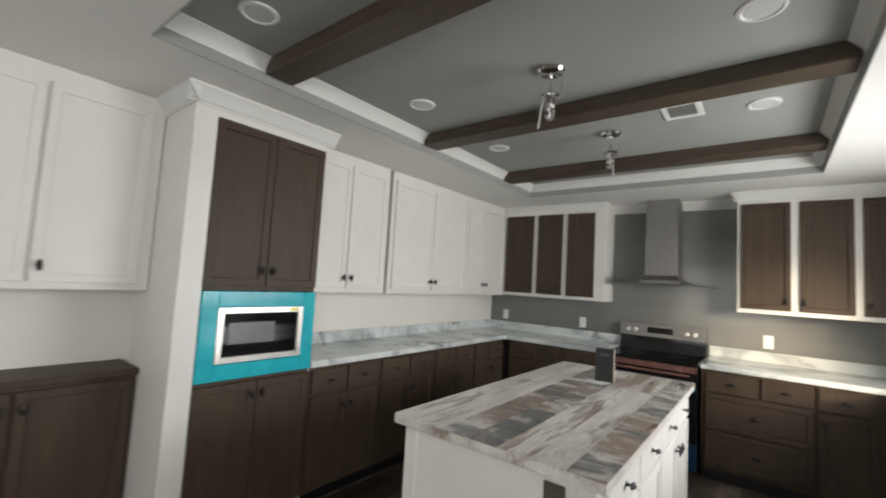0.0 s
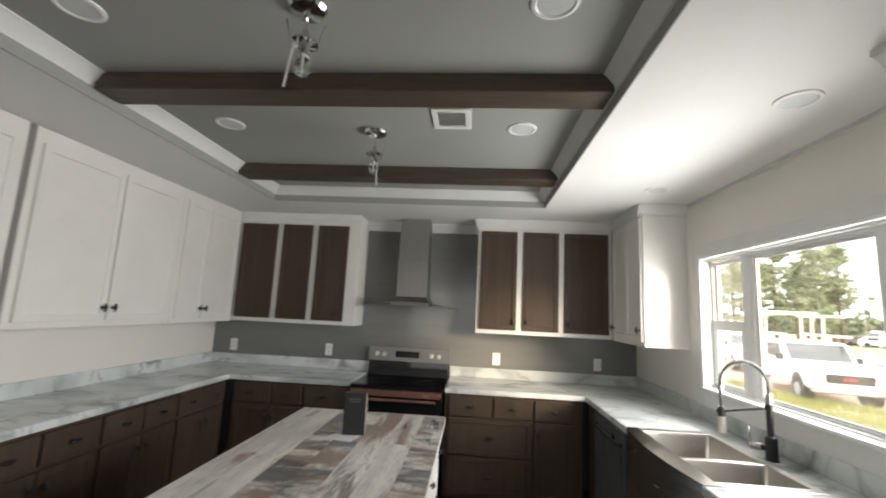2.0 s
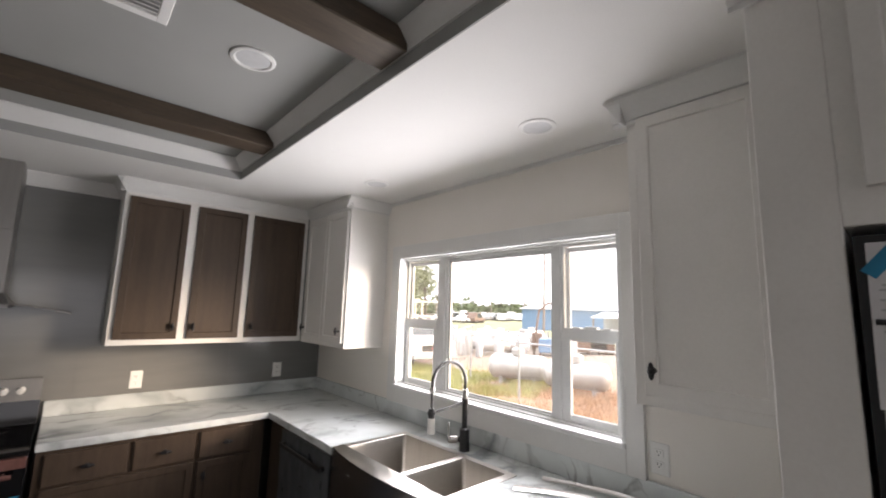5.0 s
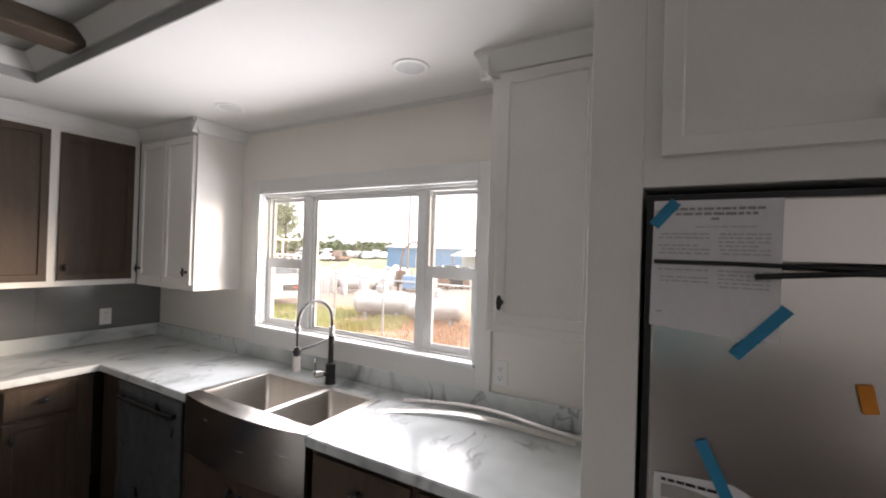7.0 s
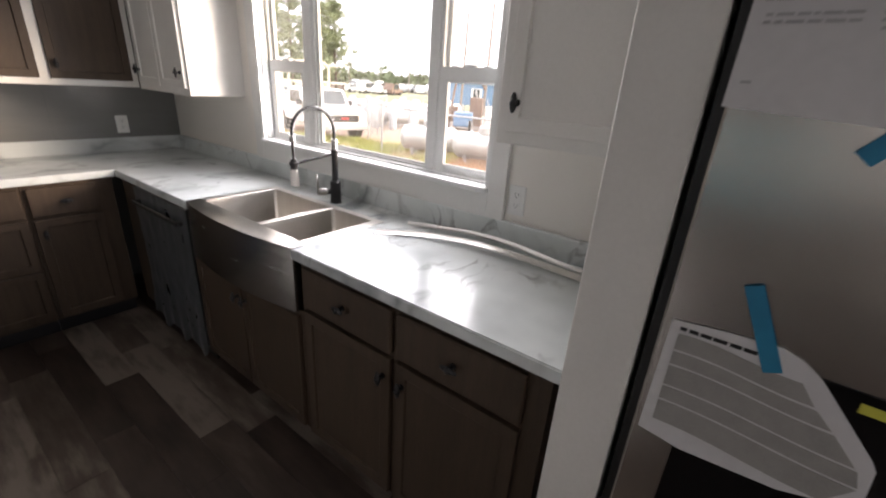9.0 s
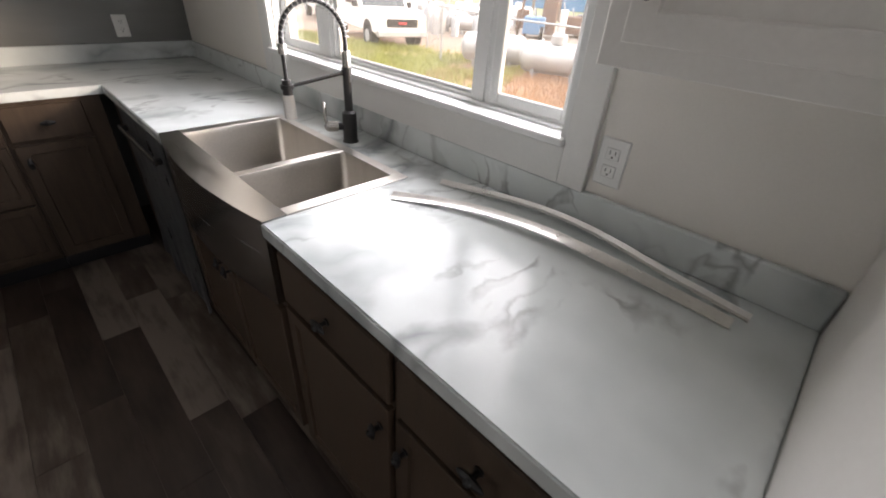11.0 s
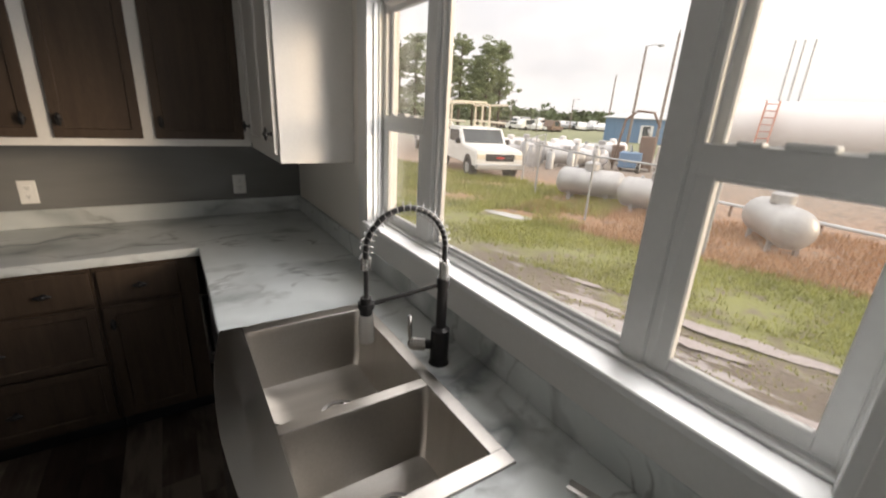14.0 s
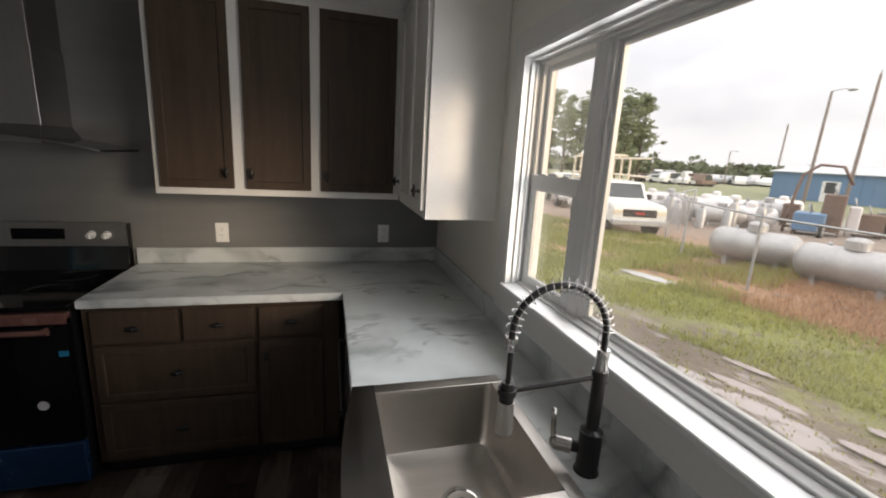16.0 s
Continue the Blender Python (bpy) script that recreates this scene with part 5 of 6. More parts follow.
# ---- loose metal strips on the worktop ----
def strip(pts, w, label):
    """A springy metal strip lying bowed on the counter."""
    P = [Vector(p) for p in pts]
    fine = []
    for i in range(len(P) - 1):
        a, b, c, d = P[max(i - 1, 0)], P[i], P[i + 1], P[min(i + 2, len(P) - 1)]
        for s in range(8):
            t = s / 8
            fine.append(0.5 * ((2 * b) + (c - a) * t + (2 * a - 5 * b + 4 * c - d) * t * t + (3 * b - a - 3 * c + d) * t ** 3))
    fine.append(P[-1])
    bm = bmesh.new()
    rings = []
    for i, p in enumerate(fine):
        d = fine[min(i + 1, len(fine) - 1)] - fine[max(i - 1, 0)]
        s = Vector((d.y, -d.x, 0)).normalized() * w / 2
        up = Vector((0, 0, 0.0015))
        q = p
        tilt = Vector((0, 0, 0.010))
        rings.append([bm.verts.new(q - s + tilt + up), bm.verts.new(q + up * 2), bm.verts.new(q + s + up), bm.verts.new(q + s), bm.verts.new(q), bm.verts.new(q - s + tilt)])
    for a, b in zip(rings, rings[1:]):
        for k in range(6):
            bm.faces.new((a[k], a[(k + 1) % 6], b[(k + 1) % 6], b[k]))
    bm.faces.new(rings[0][::-1])
    bm.faces.new(rings[-1])
    bmesh.ops.recalc_face_normals(bm, faces=bm.faces[:])
    solo("metal_strip", bm, SPRAY_STEEL, label, "metal strip", base=P[0], group="metal strips on the worktop")


strip(((1.056, 2.655, 0.933), (1.146, 2.50, 0.940), (1.194, 2.34, 0.946), (1.209, 2.20, 0.948), (1.212, 2.05, 0.945), (1.216, 1.92, 0.938), (1.216, 1.83, 0.933)), 0.027, "bowed bright metal strip lying on the worktop")
strip(((1.233, 2.640, 0.933), (1.294, 2.40, 0.944), (1.308, 2.25, 0.948), (1.300, 2.12, 0.946), (1.280, 1.98, 0.940), (1.263, 1.81, 0.933)), 0.016, "bowed bright metal strip against the backsplash")


# ---- outdoors ----
GZ = -0.80
EYE0 = (0.60, 2.31)


def out(az, d, z=GZ):
    """A place d metres from the sink window at azimuth az, counted from +x towards +y."""
    return Vector((EYE0[0] + d * math.cos(radians(az)), EYE0[1] + d * math.sin(radians(az)), z))


def ground_material():
    """Muddy track by the house, grass strip, brown weeds, then pale gravel."""
    m = bpy.data.materials.new("yard_ground")
    m.use_nodes = True
    n, l = m.node_tree.nodes, m.node_tree.links
    p = n["Principled BSDF"]
    co = n.new("ShaderNodeTexCoord")
    dot = n.new("ShaderNodeVectorMath")
    dot.operation = "DOT_PRODUCT"
    dot.inputs[1].default_value = (0.95, 0.30, 0)
    l.new(co.outputs["Object"], dot.inputs[0])
    big, mid, fine = (n.new("ShaderNodeTexNoise") for _ in range(3))
    for t, s, d in ((big, 0.35, 4), (mid, 1.7, 5), (fine, 14, 4)):
        t.inputs["Scale"].default_value, t.inputs["Detail"].default_value = s, d
        l.new(co.outputs["Object"], t.inputs["Vector"])
    w = n.new("ShaderNodeMath")
    w.operation = "MULTIPLY_ADD"
    w.inputs[1].default_value = 4.5
    l.new(big.outputs[0], w.inputs[0])
    l.new(dot.outputs["Value"], w.inputs[2])
    w2 = n.new("ShaderNodeMath")
    w2.operation = "MULTIPLY_ADD"
    w2.inputs[1].default_value = 2.2
    l.new(mid.outputs[0], w2.inputs[0])
    l.new(w.outputs[0], w2.inputs[2])
    mr = n.new("ShaderNodeMapRange")
    mr.inputs[1].default_value, mr.inputs[2].default_value = 3.3, 43.3
    l.new(w2.outputs[0], mr.inputs[0])
    rp = n.new("ShaderNodeValToRGB")
    e = rp.color_ramp.elements
    stops = [(0.0, (0.115, 0.092, 0.073)), (0.178, (0.125, 0.10, 0.075)), (0.196, (0.17, 0.175, 0.055)), (0.245, (0.20, 0.21, 0.055)), (0.265, (0.32, 0.19, 0.10)), (0.36, (0.35, 0.20, 0.12)),
             (0.45, (0.27, 0.19, 0.14)), (0.62, (0.27, 0.225, 0.185)), (0.80, (0.30, 0.28, 0.24)), (1.0, (0.22, 0.24, 0.12))]
    e[0].position, e[0].color = stops[0][0], (*stops[0][1], 1)
    e[1].position, e[1].color = stops[-1][0], (*stops[-1][1], 1)
    for pos, c in stops[1:-1]:
        e.new(pos).color = (*c, 1)
    l.new(mr.outputs[0], rp.inputs[0])
    var = n.new("ShaderNodeMapRange")
    var.inputs[3].default_value, var.inputs[4].default_value = 0.45, 1.5
    l.new(fine.outputs[0], var.inputs[0])
    # bare soil shows between the tufts
    soil = n.new("ShaderNodeMapRange")
    soil.inputs[1].default_value, soil.inputs[2].default_value, soil.inputs[4].default_value = 0.50, 0.62, 0.75
    clod = n.new("ShaderNodeTexNoise")
    clod.inputs["Scale"].default_value, clod.inputs["Detail"].default_value = 3.6, 6
    l.new(co.outputs["Object"], clod.inputs["Vector"])
    l.new(clod.outputs[0], soil.inputs[0])
    bare = n.new("ShaderNodeMix")
    bare.data_type = "RGBA"
    bare.inputs[7].default_value = (0.13, 0.10, 0.078, 1)
    l.new(soil.outputs[0], bare.inputs[0])
    l.new(rp.outputs[0], bare.inputs[6])
    mul = n.new("ShaderNodeVectorMath")
    mul.operation = "SCALE"
    l.new(bare.outputs[2], mul.inputs[0])
    l.new(var.outputs[0], mul.inputs["Scale"])
    l.new(mul.outputs[0], p.inputs["Base Color"])
    # long puddles and wet mud lie in the wheel ruts
    along = n.new("ShaderNodeVectorMath")
    along.operation = "DOT_PRODUCT"
    along.inputs[1].default_value = (-0.30, 0.95, 0)
    l.new(co.outputs["Object"], along.inputs[0])
    xyz = n.new("ShaderNodeCombineXYZ")
    l.new(dot.outputs["Value"], xyz.inputs[0])
    l.new(along.outputs["Value"], xyz.inputs[1])
    st = n.new("ShaderNodeMapping")
    st.inputs["Scale"].default_value = (2.3, 0.55, 1)
    l.new(xyz.outputs[0], st.inputs["Vector"])
    rut = n.new("ShaderNodeTexNoise")
    rut.inputs["Scale"].default_value, rut.inputs["Detail"].default_value, rut.inputs["Roughness"].default_value = 1.0, 5, 0.6
    l.new(st.outputs[0], rut.inputs["Vector"])
    wet = n.new("ShaderNodeMapRange")
    wet.inputs[1].default_value, wet.inputs[2].default_value = 0.53, 0.57
    l.new(rut.outputs[0], wet.inputs[0])
    near = n.new("ShaderNodeMapRange")
    near.inputs[1].default_value, near.inputs[2].default_value, near.inputs[3].default_value, near.inputs[4].default_value = 9.6, 11.0, 1.0, 0.0
    l.new(w2.outputs[0], near.inputs[0])
    mask = n.new("ShaderNodeMath")
    mask.operation = "MULTIPLY"
    l.new(wet.outputs[0], mask.inputs[0])
    l.new(near.outputs[0], mask.inputs[1])
    # pale tone puts the sky's reflection into the muddy water's colour
    soak = n.new("ShaderNodeMix")
    soak.data_type = "RGBA"
    soak.inputs[7].default_value = (0.30, 0.265, 0.255, 1)
    l.new(mask.outputs[0], soak.inputs[0])
    l.new(mul.outputs[0], soak.inputs[6])
    l.new(soak.outputs[2], p.inputs["Base Color"])
    gl = n.new("ShaderNodeMapRange")
    gl.inputs[3].default_value, gl.inputs[4].default_value = 0.85, 0.07
    l.new(mask.outputs[0], gl.inputs[0])
    l.new(gl.outputs[0], p.inputs["Roughness"])
    rise = n.new("ShaderNodeMath")
    rise.operation = "SUBTRACT"
    l.new(fine.outputs[0], rise.inputs[0])
    l.new(mask.outputs[0], rise.inputs[1])
    rise.use_clamp = True
    bp = n.new("ShaderNodeBump")
    bp.inputs["Strength"].default_value, bp.inputs["Distance"].default_value = 0.5, 0.06
    l.new(rise.outputs[0], bp.inputs["Height"])
    l.new(bp.outputs[0], p.inputs["Normal"])
    return m


GROUND = ground_material()
bm = bmesh.new()
edges = [-400, -120, -40, -10, 0, 1.6] + [2 + 0.16 * i for i in range(44)] + [9.2 + 0.6 * i for i in range(17)] + [24, 32, 60, 150, 500]
edgesy = [-400, -120, -40, -12, -6, -3] + [-2 + 0.2 * i for i in range(66)] + [11.6 + 0.7 * i for i in range(12)] + [22, 28, 40, 80, 200, 500]


def ground_z(X, Y):
    """Height of the yard: soft unevenness, and wheel ruts along the house."""
    s, u = 0.95 * X + 0.30 * Y, -0.30 * X + 0.95 * Y
    z = GZ
    if 1.9 < X < 19 and -3 < Y < 19:
        z += 0.05 * noise.noise(Vector((X * 0.7, Y * 0.7, 0)))
        f = min(1, max(0, (7.8 - s) / 1.2)) * min(1, (X - 1.9) / 1.0)
        z += f * (0.045 * math.sin(s * 5.2 + 1.2 * noise.noise(Vector((u * 0.25, s * 0.3, 7)))) + 0.05 * noise.noise(Vector((s * 2.6, u * 0.9, 3))) + 0.02 * noise.noise(Vector((X * 6, Y * 6, 1))))
    return z


grid = []
for X in edges:
    grid.append([bm.verts.new((X, Y, ground_z(X, Y))) for Y in edgesy])
for a, b in zip(grid, grid[1:]):
    for k in range(len(edgesy) - 1):
        bm.faces.new((a[k], b[k], b[k + 1], a[k + 1]))
solo("ground", bm, GROUND, "muddy yard with grass, weeds and gravel", "ground", "structure")

SILVER = material("weathered_tank_paint", (0.44, 0.435, 0.43), (0.32, 0.315, 0.31), rough=0.40, metal=0.35, scale=2.2, fine=18, bump=0.04)
TANK_WHITE = material("white_tank_paint", (0.74, 0.72, 0.71), (0.66, 0.63, 0.62), rough=0.5, scale=0.8, fine=6, bump=0.02)
RUST = material("rusty_steel", (0.20, 0.13, 0.095), (0.12, 0.085, 0.07), rough=0.8, scale=6, bump=0.1)
GALV = material("galvanised_pipe", (0.42, 0.43, 0.44), (0.33, 0.34, 0.35), rough=0.45, metal=0.6, scale=9)
POLE = material("weathered_pole", (0.24, 0.20, 0.17), (0.16, 0.13, 0.11), rough=0.85, scale=5, stretch=(4, 4, 0.5), bump=0.2)
BLUE = material("blue_metal_siding", (0.13, 0.23, 0.36), (0.10, 0.19, 0.31), rough=0.5, scale=3, stretch=(8, 8, 0.4))
ROOF = material("pale_metal_roof", (0.50, 0.52, 0.53), (0.42, 0.44, 0.45), rough=0.45, scale=3)
CARW = material("white_car_paint", (0.76, 0.76, 0.75), (0.68, 0.68, 0.66), rough=0.25, scale=2, bump=0.0)
TYRE = material("tyre_rubber", (0.02, 0.02, 0.02), rough=0.8)
AUTOGLASS = material("dark_auto_glass", (0.05, 0.06, 0.065), rough=0.08, bump=0)
LEAF = material("tree_leaves", (0.27, 0.31, 0.17), (0.17, 0.21, 0.11), rough=0.7, scale=0.6, fine=4, bump=0.0)
WOODS = material("far_woods", (0.12, 0.15, 0.075), (0.07, 0.095, 0.045), rough=0.9, scale=0.2, fine=2, bump=0.0)
BARK = material("tree_bark", (0.14, 0.11, 0.085), (0.08, 0.06, 0.045), rough=0.9, scale=6, stretch=(3, 3, 0.6), bump=0.3)
GRASS = material("grass_blades", (0.32, 0.33, 0.075), (0.19, 0.21, 0.045), rough=0.7, scale=1.0, fine=9, bump=0.0)
WEEDS = material("dry_weeds", (0.42, 0.25, 0.135), (0.33, 0.185, 0.10), rough=0.8, scale=1.0, fine=9, bump=0.0)


def placed(bm, at, yaw, z=0.0):
    bm.transform(Matrix.Translation(Vector(at) + Vector((0, 0, z))) @ Matrix.Rotation(radians(yaw), 4, "Z"))
    return bm


def capsule(bm, length, r, z, n=24):
    """A round-ended tank lying along x at height z."""
    prof, h = [], length / 2 - r * 0.62
    for i in range(7):
        a = math.pi / 2 * i / 6
        prof.append((-h - r * 0.62 * math.cos(a), r * math.sin(a)))
    prof += [(-x, q) for x, q in prof[::-1]]
    rings = [[bm.verts.new((x, max(q, 0.002) * math.cos(2 * math.pi * k / n), z + max(q, 0.002) * math.sin(2 * math.pi * k / n))) for k in range(n)] for x, q in prof]
    for a, b in zip(rings, rings[1:]):
        for k in range(n):
            bm.faces.new((a[k], a[(k + 1) % n], b[(k + 1) % n], b[k]))
    bm.faces.new(rings[0][::-1])
    bm.faces.new(rings[-1])
    bmesh.ops.recalc_face_normals(bm, faces=bm.faces[:])
    return bm


def propane_tank(at, yaw, length=2.25, r=0.45, label="weathered silver propane tank on short legs in the weeds", group="propane tanks", mat=SILVER):
    ob = thing("propane_tank", at, label, "propane tank", group)
    zc = r + 0.16
    part("shell", placed(capsule(bmesh.new(), length, r, zc), at, yaw), mat, ob)
    for u in (-0.27, 0.27):
        part("leg", placed(boxes((u * length - 0.05, u * length + 0.05, -0.28 * r / 0.4, -0.20 * r / 0.4, 0, zc - r * 0.62), (u * length - 0.05, u * length + 0.05, 0.20 * r / 0.4, 0.28 * r / 0.4, 0, zc - r * 0.62),
                                 (u * length - 0.05, u * length + 0.05, -0.28 * r / 0.4, 0.28 * r / 0.4, zc - r * 0.95, zc - r * 0.72)), at, yaw), mat, ob)
    bm = cyl(bmesh.new(), (0, 0, zc + r * 0.93), (0, 0, zc + r + 0.16), 0.22 * r / 0.4, n=18)
    ball(bm, (0, 0, zc + r + 0.15), 0.22 * r / 0.4, (1, 1, 0.4), 18, 8)
    part("dome", placed(bm, at, yaw), mat, ob, "valve dome")
    bm = lathe(bmesh.new(), ((0.05, 0), (0.05, 0.04), (0.02, 0.07), (0.001, 0.07)), (0.45, 0, zc + r - 0.01), 10)
    part("valve", placed(bm, at, yaw), GALV, ob)
    return ob


propane_tank(Vector((11.45, 10.70, GZ)), 118, 2.05, 0.41)
propane_tank(Vector((11.55, 8.55, GZ)), 108, 2.05, 0.41)
propane_tank(Vector((11.35, 5.72, GZ)), 40, 2.05, 0.41)
rt = random.Random(5)
for az, d, r in ((47.6, 25, 0.36), (46.6, 31, 0.42), (44.3, 24, 0.40), (43.0, 28, 0.40), (41.3, 23, 0.36), (40.2, 27, 0.45), (38.6, 24, 0.40), (45.4, 27, 0.38), (42.0, 32, 0.42), (37.2, 29, 0.42), (36.0, 33, 0.42), (48.6, 29, 0.42)):
    propane_tank(out(az, d), rt.uniform(80, 160), 2.1, r, "small white propane tank in the storage yard", "stored tanks", TANK_WHITE if rt.random() < 0.6 else SILVER)
# upright cylinders waiting in rows
for i in range(14):
    p = out(rt.uniform(37, 47), rt.uniform(21, 25))
    h = rt.uniform(0.9, 1.35)
    ob = thing("gas_cylinder", p, "upright grey steel gas cylinder in the storage yard", "gas cylinder", "gas cylinders")
    part("shell", lathe(bmesh.new(), ((0.19, 0.0), (0.19, h * 0.8), (0.15, h * 0.9), (0.06, h * 0.95), (0.001, h * 0.95)), p, 12), SILVER if i % 3 else GALV, ob)
    part("collar", lathe(bmesh.new(), ((0.09, h * 0.93), (0.09, h * 1.05), (0.08, h * 1.05), (0.08, h * 0.93)), p, 10), GALV, ob)

# the big storage tank
bt = out(17.0, 31)
big = thing("storage_tank", bt, "huge white horizontal gas storage tank on saddles", "storage tank")
BYAW = 106.0
part("shell", placed(capsule(bmesh.new(), 15.5, 1.32, 2.62, 32), bt + Vector((0.7, -3.6, 0)), BYAW), TANK_WHITE, big)
for u in (-5.0, 0.0, 4.8):
    part("saddle", placed(boxes((u - 0.25, u + 0.25, -1.0, 1.0, 0, 1.55), bevel=0.03), bt + Vector((0.7, -3.6, 0)), BYAW), ROOF, big, "pale concrete saddle")
for u in (-0.2, 0.2, 0.65):
    part("vent_pipe", placed(cyl(bmesh.new(), (5.4 - u, 0, 3.9), (5.4 - u, 0, 7.0), 0.045, n=8), bt + Vector((0.7, -3.6, 0)), BYAW), GALV, big)
bm = bmesh.new()
for s in (-0.28, 0.28):
    tube(bm, [(5.7 + s, 2.6, 0), (5.7 + s, 1.35, 3.9)], 0.05, 6)
for k in range(11):
    f = (k + 0.5) / 11
    cyl(bm, (5.42, 2.6 - 1.25 * f, 3.9 * f), (5.98, 2.6 - 1.25 * f, 3.9 * f), 0.03, n=6)
part("ladder", placed(bm, bt + Vector((0.7, -3.6, 0)), BYAW), material("faded_red_paint", (0.50, 0.24, 0.18), (0.40, 0.2, 0.15), rough=0.7), big, "faded red access ladder")
bm = bmesh.new()
for zz in (0.55, 0.95):
    cyl(bm, (-6, 2.4, zz), (6.5, 2.4, zz), 0.06, n=8)
part("pipework", placed(bm, bt + Vector((0.7, -3.6, 0)), BYAW), material("ochre_pipe", (0.48, 0.36, 0.24), rough=0.7), big, "ochre pipe run")

# chain-link fence
fence = thing("fence", Vector((9.20, 8.92, GZ)), "galvanised chain-link fence with a top rail", "fence")
FP = [Vector((x, y, GZ)) for x, y in ((9.00, -3.0), (9.02, 0.2), (9.06, 3.1), (9.12, 6.0), (9.20, 8.92), (10.35, 11.9), (11.9, 14.2), (14.6, 16.4), (17.4, 18.6))]
for p in FP:
    part("post", cyl(bmesh.new(), p, p + Vector((0, 0, 1.66)), 0.03, n=10), GALV, fence)
part("top_rail", tube(bmesh.new(), [p + Vector((0, 0, 1.58)) for p in FP], 0.022, 8), GALV, fence)
bm = bmesh.new()
for P0, P1 in zip(FP, FP[1:]):
    D = (P1 - P0).normalized()
    L = (P1 - P0).length
    for k in range(int(L / 0.16) + 10):
        for sgn in (1, -1):
            u0 = 0.16 * k if sgn > 0 else 0.16 * k + 0.08
            ue = u0 + sgn * 1.48
            f = 1.0
            if ue > L:
                f = (L - u0) / 1.48
            if ue < 0:
                f = u0 / 1.48
            if u0 > L or f < 0.05:
                continue
            tube(bm, [P0 + D * u0 + Vector((0, 0, 0.1)), P0 + D * (u0 + sgn * 1.48 * f) + Vector((0, 0, 0.1 + 1.48 * f))], 0.0014, 3)
part("mesh", bm, GALV, fence, "thin wire mesh")
lying = thing("fallen_pipe", out(14, 14), "pale pipe lying on the ground past the tanks", "pipe")
part("pipe", cyl(bmesh.new(), out(24, 14.5, GZ + 0.35), out(4, 13, GZ + 0.30), 0.045, n=8), ROOF, lying)
for az in (22, 14, 6):
    part("stand", cyl(bmesh.new(), out(az, 14.2 - 0.06 * (22 - az), GZ), out(az, 14.2 - 0.06 * (22 - az), GZ + 0.33), 0.04, n=8), RUST, lying)


def pickup(at, yaw, label, rack=True):
    """A pick-up with bonnet, cab, bed, grille, lights and a pipe rack; nose to +x."""
    ob = thing("pickup_truck", at, label, "truck")
    W = 0.98
    bm = prism(bmesh.new(), [(-2.8, 0.55), (2.55, 0.50), (2.60, 0.70), (2.52, 1.12), (1.02, 1.22), (0.50, 1.84), (-0.75, 1.88), (-0.92, 1.40), (-2.8, 1.40)], "y", -W, W)
    bmesh.ops.bevel(bm, geom=bm.edges[:], offset=0.05, segments=2, affect="EDGES")
    part("body", placed(bm, at, yaw), CARW, ob)
    part("windscreen", placed(prism(bmesh.new(), [(0.955, 1.28), (1.005, 1.265), (0.555, 1.79), (0.505, 1.79)], "y", -W + 0.13, W - 0.13), at, yaw), AUTOGLASS, ob)
    for s in (-1, 1):
        part("side_window", placed(boxes((-0.6, 0.55, s * (W - 0.005), s * (W + 0.012), 1.28, 1.74), bevel=0.004), at, yaw), AUTOGLASS, ob)
        part("headlight", placed(boxes((2.545, 2.615, s * 0.60, s * 0.93, 0.80, 0.97), bevel=0.01), at, yaw), material("headlight_lens", (0.75, 0.68, 0.55), rough=0.15, bump=0), ob)
        for x in (1.72, -1.75):
            bm = cyl(bmesh.new(), (x, s * (W - 0.24), 0.38), (x, s * (W + 0.01), 0.38), 0.38, n=22)
            arch = cyl(bmesh.new(), (x, s * (W - 0.26), 0.44), (x, s * (W + 0.004), 0.44), 0.47, n=24)
            part("wheel_arch", placed(arch, at, yaw), BLACK, ob, "dark wheel arch")
            w = part("wheel", placed(bm, at, yaw), TYRE, ob)
            part("rim", placed(cyl(bmesh.new(), (x, s * (W + 0.005), 0.38), (x, s * (W + 0.025), 0.38), 0.21, n=18), at, yaw), GALV, w)
        part("mirror", placed(boxes((0.72, 0.84, s * (W + 0.02), s * (W + 0.22), 1.22, 1.42), bevel=0.02), at, yaw), BLACK, ob)
    g = part("grille", placed(boxes((2.56, 2.622, -0.58, 0.58, 0.72, 0.98), bevel=0.01), at, yaw), BLACK, ob, "black grille")
    part("badge", placed(boxes((2.622, 2.63, -0.16, 0.16, 0.815, 0.885)), at, yaw), material("red_badge", (0.45, 0.03, 0.03), rough=0.4), g)
    part("bumper", placed(boxes((2.50, 2.72, -0.97, 0.97, 0.42, 0.62), bevel=0.03), at, yaw), GALV, ob, "dull metal bumper")
    if rack:
        bm = bmesh.new()
        for x in (-2.6, -1.7, -0.85):
            tube(bm, [(x, -0.9, 1.38), (x, -0.9, 2.70), (x, -0.7, 2.88), (x, 0.7, 2.88), (x, 0.9, 2.70), (x, 0.9, 1.38)], 0.045, 6)
        for y in (-0.9, 0.9):
            for z in (1.62, 1.85, 2.08, 2.78):
                cyl(bm, (-2.7, y, z), (0.9 if z > 2 else -0.85, y, z), 0.04, n=6)
        part("rack", placed(bm, at, yaw), material("cream_rack", (0.74, 0.66, 0.52), rough=0.6), ob, "cream pipe rack over the bed")
    return ob


pickup(Vector((11.8, 17.2, GZ)), -105, "white pick-up truck with a cream pipe rack, parked by the fence")
pickup(out(58.5, 27), -110, "white pick-up truck parked farther along the fence", False)


